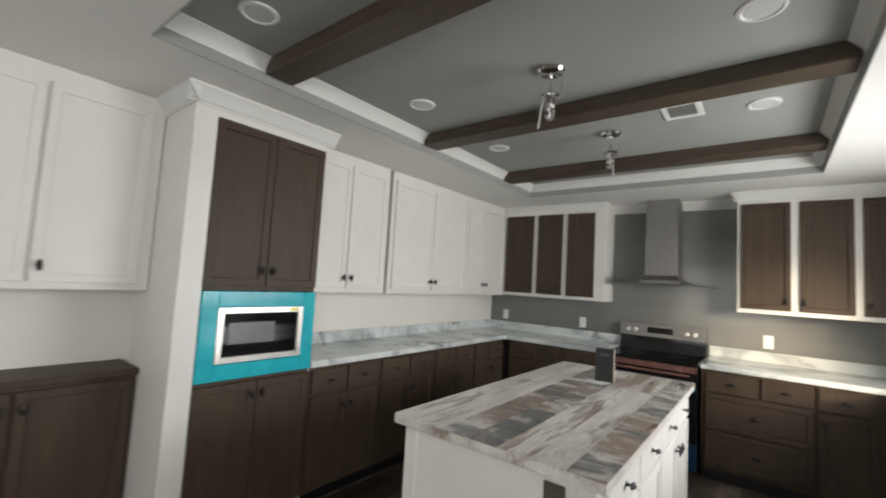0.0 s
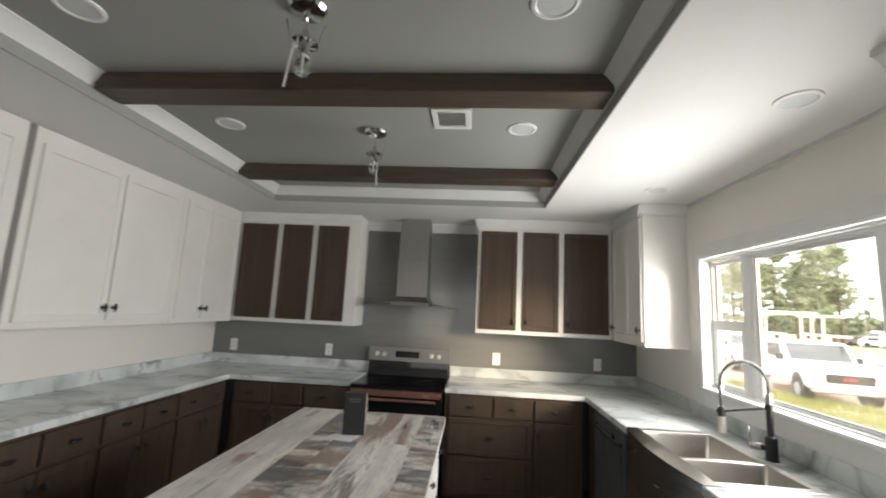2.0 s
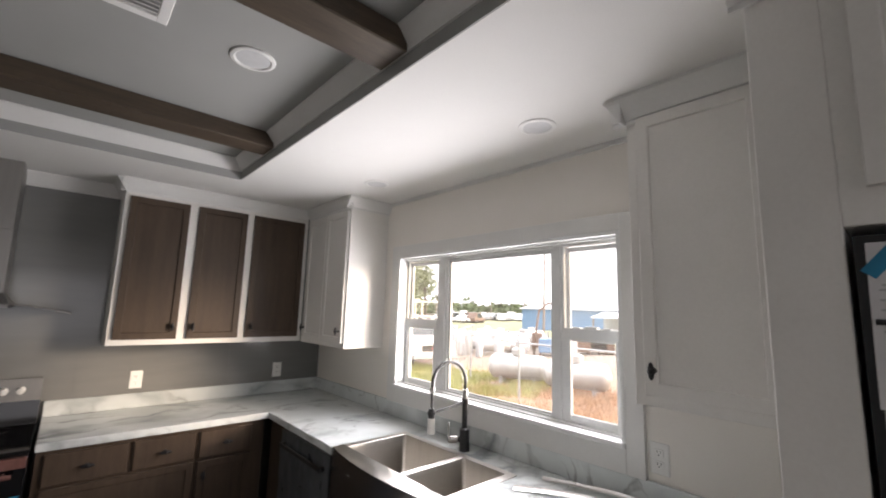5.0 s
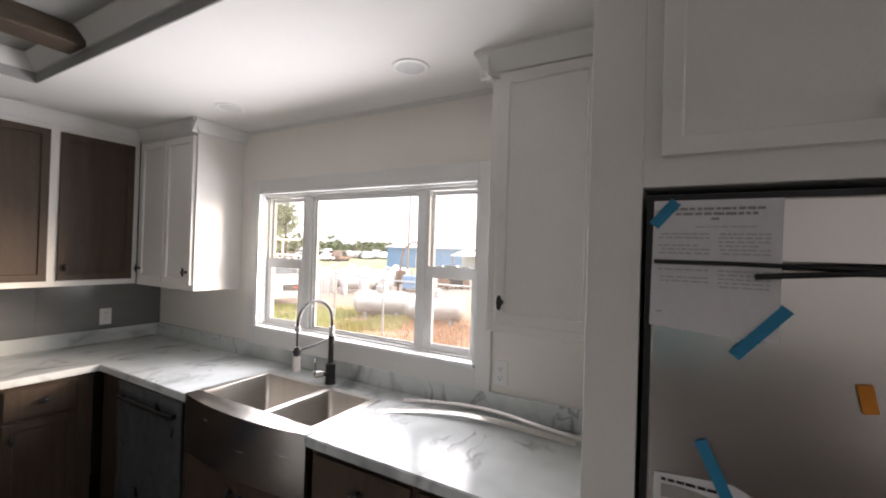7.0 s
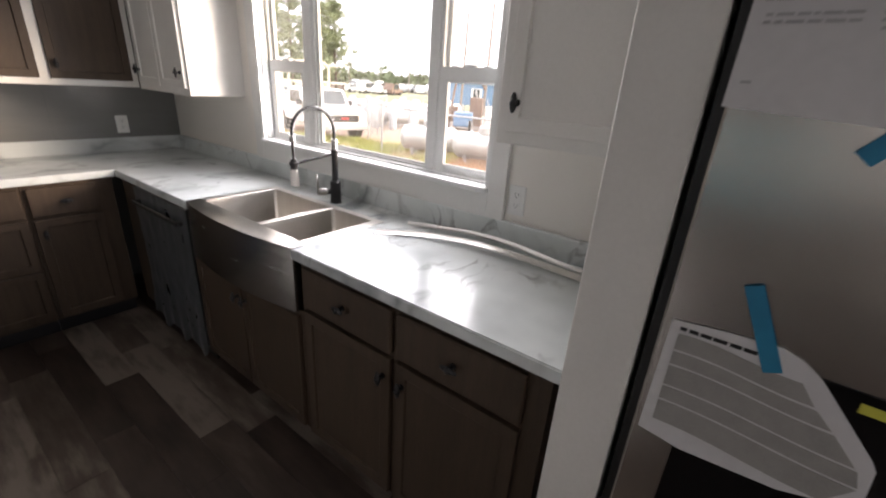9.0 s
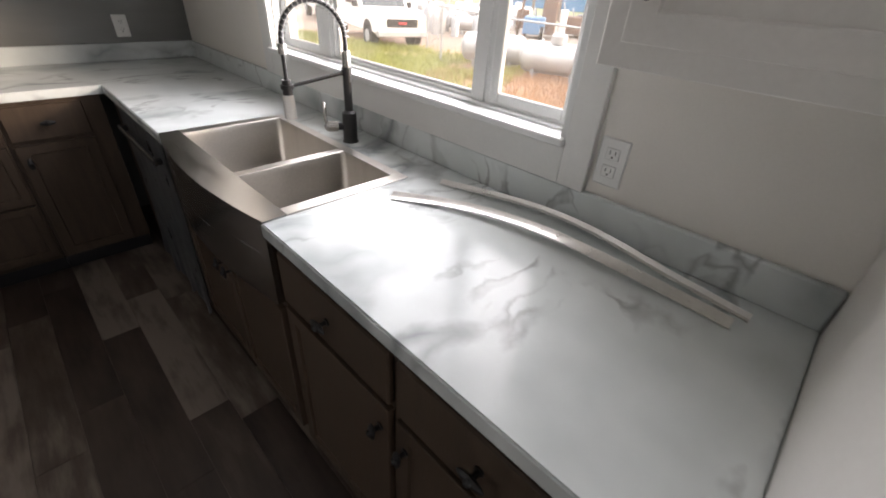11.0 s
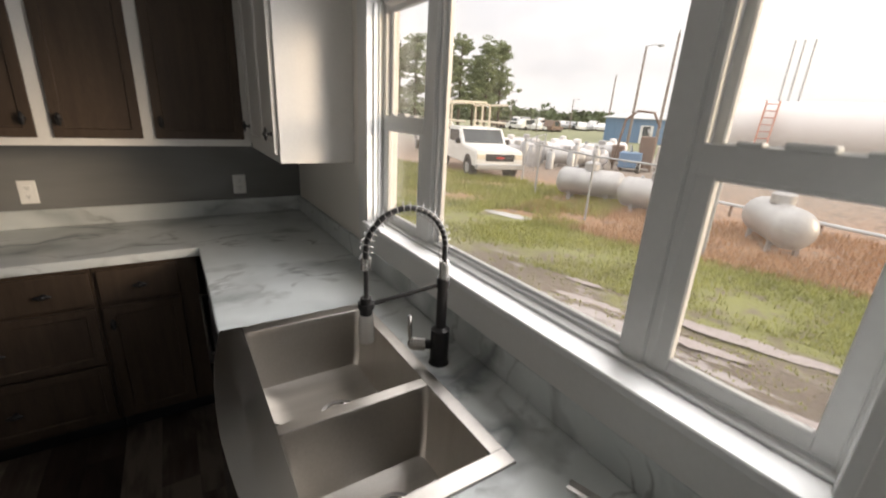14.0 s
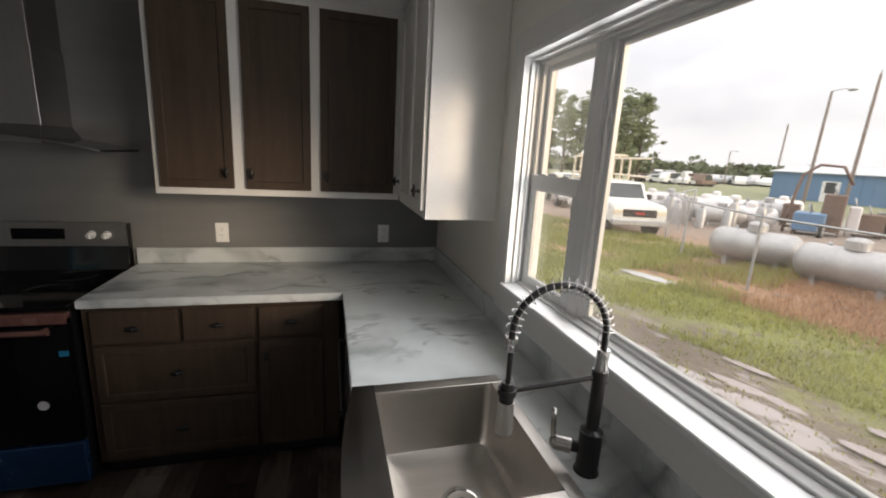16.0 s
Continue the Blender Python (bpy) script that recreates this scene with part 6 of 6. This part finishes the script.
def parked_car(at, yaw, tall, mat):
    ob = thing("parked_car", at, "car parked in the distant lot", "car", "distant parked cars")
    L, H = 2.3, 1.45 + tall
    bm = prism(bmesh.new(), [(-L, 0.35), (L, 0.35), (L, 0.85), (1.1, 0.95), (0.5, H), (-1.5, H), (-L, 0.95)], "y", -0.9, 0.9)
    part("body", placed(bm, at, yaw), mat, ob)
    part("windows", placed(boxes((-1.4, 0.55, -0.91, 0.91, 1.0, H - 0.12)), at, yaw), AUTOGLASS, ob)
    for x in (-1.4, 1.4):
        part("wheel", placed(cyl(bmesh.new(), (x, -0.92, 0.33), (x, 0.92, 0.33), 0.33, n=12), at, yaw), TYRE, ob)


CARS = [CARW, CARW, CARW, GALV, RUST, AUTOGLASS]
rc = random.Random(8)
for k in range(22):
    parked_car(out(37.6 + 0.52 * k, 108 + 6 * math.sin(k)), rc.uniform(20, 70), rc.choice((0, 0.4, 0.8)), rc.choice(CARS))
for k in range(9):
    parked_car(out(43.5 + 0.75 * k, 82 + rc.uniform(-3, 3)), rc.uniform(-60, 60), rc.choice((0, 0.5)), rc.choice(CARS))

# blue workshop
wb = thing("workshop_building", out(31, 50), "low blue metal workshop with a pale roof", "building")
WA, WB = out(37.3, 60), out(17.0, 54)
d = (WB - WA)
yaw = math.degrees(math.atan2(d.y, d.x))
Lw = d.length
bm = boxes((0, Lw, 0, 12, 0, 2.9))
part("wall", placed(bm, WA, yaw), BLUE, wb, "blue ribbed metal wall")
bm = prism(bmesh.new(), [(-0.3, 2.9), (6, 3.7), (12.3, 2.9), (12.3, 2.82), (-0.3, 2.82)], "x", -0.3, Lw + 0.3)
part("roof", placed(bm, WA, yaw), ROOF, wb, "pale metal roof")
dr = part("door", placed(boxes((4.6, 6.1, -0.06, 0.0, 0, 2.1)), WA, yaw), CARW, wb, "white door frame")
part("door_glass", placed(boxes((4.9, 5.8, -0.08, -0.06, 0.9, 2.0)), WA, yaw), AUTOGLASS, dr)
for k in range(int(Lw / 0.9)):
    part("rib", placed(boxes((0.45 + 0.9 * k, 0.52 + 0.9 * k, -0.04, 0.0, 0.05, 2.8)), WA, yaw), BLUE, wb)
sh = thing("lean_to_shed", out(26.0, 40), "grey open lean-to beside the workshop", "shed")
q = out(27.5, 40)
part("roof", placed(prism(bmesh.new(), [(-2.0, 2.05), (2.0, 2.55), (2.0, 2.62), (-2.0, 2.12)], "x", 0, 7), q, yaw), ROOF, sh)
for u in (0.2, 3.5, 6.8):
    part("post", placed(boxes((u - 0.06, u + 0.06, -1.9, -1.78, 0, 2.08)), q, yaw), POLE, sh)
part("wall", placed(boxes((0, 7, 1.8, 1.9, 0, 2.5)), q, yaw), ROOF, sh)

# yard machinery and bins
for az, dd, w, h, mat, lab in ((33.6, 24, 1.3, 0.95, BLUE, "blue steel skip bin in the yard"), (32.0, 24.5, 0.9, 1.75, RUST, "rusty upright steel cabinet in the yard"), (30.4, 25, 0.5, 1.3, TANK_WHITE, "pale upright drum in the yard"),
                           (29.3, 26, 1.2, 1.0, RUST, "rusty machine frame in the yard"), (27.6, 27, 1.5, 1.05, BLACK, "black compressor in the yard"), (26.4, 27, 1.2, 0.9, RUST, "rusty scrap heap in the yard"), (35.2, 27, 0.8, 1.1, RUST, "rusty hopper in the yard")):
    p = out(az, dd)
    ob = thing("yard_equipment", p, lab, "equipment", "yard equipment")
    part("body", placed(boxes((-w / 2, w / 2, -w / 2.5, w / 2.5, 0.18, h), bevel=0.04), p, 30), mat, ob)
    part("skid", placed(boxes((-w / 2, w / 2, -w / 2.6, -w / 3.2, 0, 0.18), (-w / 2, w / 2, w / 3.2, w / 2.6, 0, 0.18)), p, 30), RUST, ob)
    bm = bmesh.new()
    tube(bm, [(-w / 3, 0, h), (-w / 3, 0.1, h + 0.35), (w / 4, 0.1, h + 0.35), (w / 3, 0, h)], 0.03, 6)
    part("pipe", placed(bm, p, 30), GALV, ob)
p = out(32.6, 23)
ob = thing("trailer_wheel", p, "small white-rimmed trailer wheel by the bin", "wheel")
part("tyre", placed(cyl(bmesh.new(), (0, -0.08, 0.3), (0, 0.08, 0.3), 0.3, n=18), p, 30), TYRE, ob)
part("rim", placed(cyl(bmesh.new(), (0, -0.1, 0.3), (0, 0.1, 0.3), 0.2, n=16), p, 30), CARW, ob)
cr = thing("loading_arm", out(35.6, 24), "rusty bent steel loading arm over the yard", "loading arm")
bm = bmesh.new()
c = out(35.6, 24)
tube(bm, [c, c + Vector((0.1, -0.1, 1.5)), c + Vector((0.2, -0.2, 2.5)), c + Vector((0.5, -0.6, 2.95)), c + Vector((0.95, -1.2, 2.9)), c + Vector((1.2, -1.5, 2.2))], 0.06, 8)
part("arm", bm, RUST, cr)


# poles
def utility_pole(az, d, h, lean, lamp=False):
    p = out(az, d)
    ob = thing("utility_pole", p, "leaning weathered wooden utility pole" + (" with a street lamp" if lamp else ""), "pole", "utility poles")
    top = p + Vector((lean * 0.6, -lean, h))
    part("pole", cyl(bmesh.new(), p, top, 0.12, 0.075, 10), POLE, ob)
    if lamp:
        e = top + Vector((0.5, -0.9, 0.05))
        bm = tube(bmesh.new(), [top, top.lerp(e, 0.6) + Vector((0, 0, 0.12)), e], 0.03, 6)
        part("arm", bm, GALV, ob)
        part("lamp_head", ball(bmesh.new(), e, 0.22, (1, 1.3, 0.45), 10, 7), GALV, ob)
    else:
        part("insulator", cyl(bmesh.new(), top, top + Vector((0, 0, 0.25)), 0.05, n=8), GALV, ob)


utility_pole(34.4, 40, 8.2, 0.1, True)
utility_pole(31.3, 38, 8.8, 0.1)
utility_pole(37.1, 62, 7.9, 0.1)
utility_pole(26.8, 70, 7.4, 0.1)
utility_pole(41.5, 95, 6.2, 0.0, True)
utility_pole(49, 105, 5.8, 0.0, True)
ob = thing("road_sign", out(45.6, 70), "small white sign on a post across the road", "sign")
p = out(45.6, 70)
part("post", boxes((p.x - 0.05, p.x + 0.05, p.y - 0.05, p.y + 0.05, GZ, GZ + 2.0)), POLE, ob)
part("board", boxes((p.x - 0.08, p.x - 0.05, p.y - 0.4, p.y + 0.4, GZ + 1.3, GZ + 2.1)), CARW, ob)
# pale puddle and pale strip in the grass
# both water colours are lightened to stand in for the reflected sky
POND = material("standing_water", (0.50, 0.49, 0.47), rough=0.14, bump=0.0)
MUD_WATER = material("muddy_water", (0.31, 0.265, 0.25), (0.24, 0.20, 0.185), rough=0.22, bump=0.0)
for k, (x, y, a, b) in enumerate(((7.68, 10.03, 0.75, 0.20), (6.6, 11.9, 0.9, 0.10), (6.12, 3.95, 0.95, 0.15), (5.30, 5.60, 0.50, 0.10), (4.65, 7.05, 0.55, 0.09), (4.30, 5.20, 0.60, 0.08), (5.35, 4.20, 0.55, 0.10), (5.05, 3.00, 0.45, 0.12),
                                (5.75, 6.05, 0.30, 0.07), (6.55, 2.20, 0.60, 0.10), (3.80, 6.60, 0.45, 0.06))):
    p = Vector((x, y, max(ground_z(x - 0.3 * f * a, y + 0.95 * f * a) for f in (-0.6, -0.3, 0, 0.3, 0.6)) + 0.012))
    bm = bmesh.new()
    ring = [bm.verts.new((a * math.cos(t * math.pi / 16) * (1 + 0.25 * noise.noise(Vector((t * 0.9, k, 0)))), b * math.sin(t * math.pi / 16) * (1 + 0.45 * noise.noise(Vector((t * 0.8, 5, k)))), 0)) for t in range(32)]
    bm.faces.new(ring)
    placed(bm, p, 107)
    solo("puddle", bm, POND if k < 2 else MUD_WATER, "pale puddle standing in the grass" if k < 2 else "shallow muddy puddle in a wheel rut", "puddle", base=p, group="puddles")

# vegetation
def blades(name, n, lo, hi, hgt, mat, label, seed, span=(-9, 16)):
    r = np.random.RandomState(seed)
    s, u = r.uniform(lo, hi, n), r.uniform(span[0], span[1], n)
    X, Y = 0.95 * s - 0.30 * u, 0.30 * s + 0.95 * u
    keep = (X > 2.4) & (np.sin(X * 1.7 + 2 * np.sin(Y * 0.9)) + np.sin(Y * 2.3 + X) + r.uniform(-1.2, 1.2, n) > -0.6) & (np.hypot(X - 7.68, Y - 10.03) > 0.75)
    X, Y = X[keep], Y[keep]
    k = len(X)
    h, a, w = hgt * r.uniform(0.4, 1.2, k), r.uniform(0, 6.28, k), r.uniform(0.006, 0.016, k)
    lean = h * r.uniform(0.1, 0.6, k)
    z = np.array([ground_z(x, y) for x, y in zip(X.tolist(), Y.tolist())]) - 0.01
    ca, sa = np.cos(a), np.sin(a)
    V = np.stack([np.stack([X - w * sa, Y + w * ca, z], 1), np.stack([X + w * sa, Y - w * ca, z], 1), np.stack([X + lean * ca, Y + lean * sa, z + h], 1)], 1).reshape(-1, 3)
    me = bpy.data.meshes.new(name)
    me.from_pydata(V.tolist(), [], np.arange(3 * k).reshape(-1, 3).tolist())
    me.materials.append(mat)
    return tagged(new(name, me), label, "grass", kind="stuff")


blades("grass", 100000, 7.4, 10.4, 0.10, GRASS, "green grass strip beside the muddy track", 1)
blades("sparse_grass", 26000, 3.8, 7.6, 0.05, GRASS, "thin grass between the wheel ruts", 2)
blades("weeds", 46000, 10.1, 15.0, 0.20, WEEDS, "brown dry weeds round the propane tanks", 3, (-10, 7.6))
blades("tall_grass", 60000, 9.9, 15.5, 0.24, GRASS, "tall green grass along the fence", 4, (5.5, 19))


def clump_mesh(rows, seed, size):
    """Many small leaf quads scattered inside ellipsoids: rows of centre, radii and count."""
    r = np.random.RandomState(seed)
    V = []
    for c, rad, n in rows:
        v = r.normal(size=(n, 3))
        v /= np.linalg.norm(v, axis=1)[:, None]
        v *= (r.uniform(0.35, 1.0, n) ** 0.5)[:, None]
        c0 = np.array(c) + v * np.array(rad)
        a = r.normal(size=(n, 3))
        b = r.normal(size=(n, 3))
        sz = size * r.uniform(0.5, 1.3, n)[:, None]
        a = a / np.linalg.norm(a, axis=1)[:, None] * sz
        b = b / np.linalg.norm(b, axis=1)[:, None] * sz
        V.append(np.stack([c0 - a, c0 + b, c0 + a, c0 - b], 1).reshape(-1, 3))
    V = np.concatenate(V)
    return V.tolist(), np.arange(len(V)).reshape(-1, 4).tolist()


def tree(az, d, h, seed, spread=1.0):
    """A tall thin pine-like tree: bare lower trunk, limbs, clumped crown."""
    r = random.Random(seed)
    p = out(az, d)
    ob = thing("tree", p, "tall green tree with an uneven crown and bare lower trunk", "tree", "trees")
    bm = tube(bmesh.new(), [p, p + Vector((r.uniform(-0.2, 0.2), r.uniform(-0.2, 0.2), h * 0.5)), p + Vector((r.uniform(-0.4, 0.4), r.uniform(-0.4, 0.4), h * 0.95))], 0.2, 8)
    for v in bm.verts:
        f = 1 - 0.75 * (v.co.z - p.z) / h
        v.co.x, v.co.y = p.x + (v.co.x - p.x) * f, p.y + (v.co.y - p.y) * f
    rows = []
    for k in range(34):
        f = r.uniform(0.25, 1.0) ** 0.9
        reach = spread * h * 0.21 * (1.12 - f) ** 0.55 * r.uniform(0.25, 1.1)
        a = r.uniform(0, 6.28)
        c = p + Vector((reach * math.cos(a), reach * math.sin(a), h * f))
        root = p + Vector((0, 0, h * (f - 0.07)))
        tube(bm, [root, c], 0.04, 5)
        for j in range(4):
            g = root.lerp(c, 0.35 + 0.25 * j) + Vector((r.gauss(0, 0.03), r.gauss(0, 0.03), r.gauss(0, 0.025))) * h
            q = h * r.uniform(0.018, 0.055)
            rows.append(((g.x, g.y, g.z), (q * r.uniform(0.8, 1.6), q * r.uniform(0.8, 1.6), q * r.uniform(0.35, 0.8)), int(40 + 1500 * q / h)))
    part("trunk", bm, BARK, ob)
    V, F = clump_mesh(rows, seed, 0.10 * h / 12)
    me = bpy.data.meshes.new("crown")
    me.from_pydata([(x - p.x, y - p.y, z - p.z) for x, y, z in V], [], F)
    me.materials.append(LEAF)
    c = new("crown", me)
    c.parent = ob


for az, d, h, sd in ((50.6, 62, 11.6, 1), (52.4, 60, 11.2, 2), (54.0, 64, 10.0, 3), (55.8, 60, 11.8, 4), (57.6, 64, 11.0, 5), (59.6, 58, 10.4, 6), (61.5, 62, 12.0, 7), (53.2, 70, 8.5, 8), (63.5, 60, 11.0, 9), (51.3, 66, 7.0, 10), (66, 62, 10.5, 11)):
    tree(az, d, h, sd, 1.15)
rows = []
rw = random.Random(3)
for k in range(420):
    az = rw.uniform(-25, 85)
    dd = rw.uniform(165, 200)
    hh = rw.uniform(1.4, 3.4) * (1.5 if rw.random() < 0.06 else 1)
    q = out(az, dd, GZ + hh * 0.8)
    rows.append(((q.x, q.y, q.z), (rw.uniform(2, 5), rw.uniform(2, 5), hh), 90))
V, F = clump_mesh(rows, 5, 0.9)
me = bpy.data.meshes.new("distant_woods")
me.from_pydata(V, [], F)
me.materials.append(WOODS)
tagged(new("distant_woods", me), "line of distant green woods on the horizon", "woods", kind="stuff")


# ---- floor boards, last ----
FSTOPS = [(0.25, (0.022, 0.014, 0.011)), (0.40, (0.045, 0.030, 0.023)), (0.52, (0.060, 0.042, 0.032)), (0.62, (0.092, 0.069, 0.054)), (0.74, (0.18, 0.148, 0.122))]
FLOOR = board_material("rustic_vinyl_planks", FSTOPS, rough=0.45, bump=0.10, stretch=(12, 1.6, 12), patches=3.4, shift=0.44, contrast=0.05, across=3.4)
flr = solo("floor", boxes((XN - 0.12, XE + 0.12, YS - 0.12, YN + 0.12, -0.05, -0.003)), FLOOR, "rustic brown and grey vinyl plank floor", "floor", "structure")
rng = random.Random(11)
PW = 0.145
x = 0.306 - PW * 23
while x < XE:
    x0, x1 = max(x, XN), min(x + PW, XE)
    y = YS - rng.uniform(0, 1.0)
    if abs(x - 0.161) < 0.02:
        y = 3.41 - 0.92 * 8
    if abs(x - 0.306) < 0.02:
        y = 2.87 - 0.92 * 7
    if abs(x - 0.451) < 0.02:
        y = 3.117 - 0.92 * 7
    while y < YN:
        y0, y1 = max(y, YS), min(y + 0.92, YN)
        if x1 - x0 > 0.01 and y1 - y0 > 0.01:
            part("plank", boxes((x0 + 0.0006, x1 - 0.0006, y0 + 0.0006, y1 - 0.0006, -0.003, 0.0)), FLOOR, flr)
        y += 0.92
    x += PW
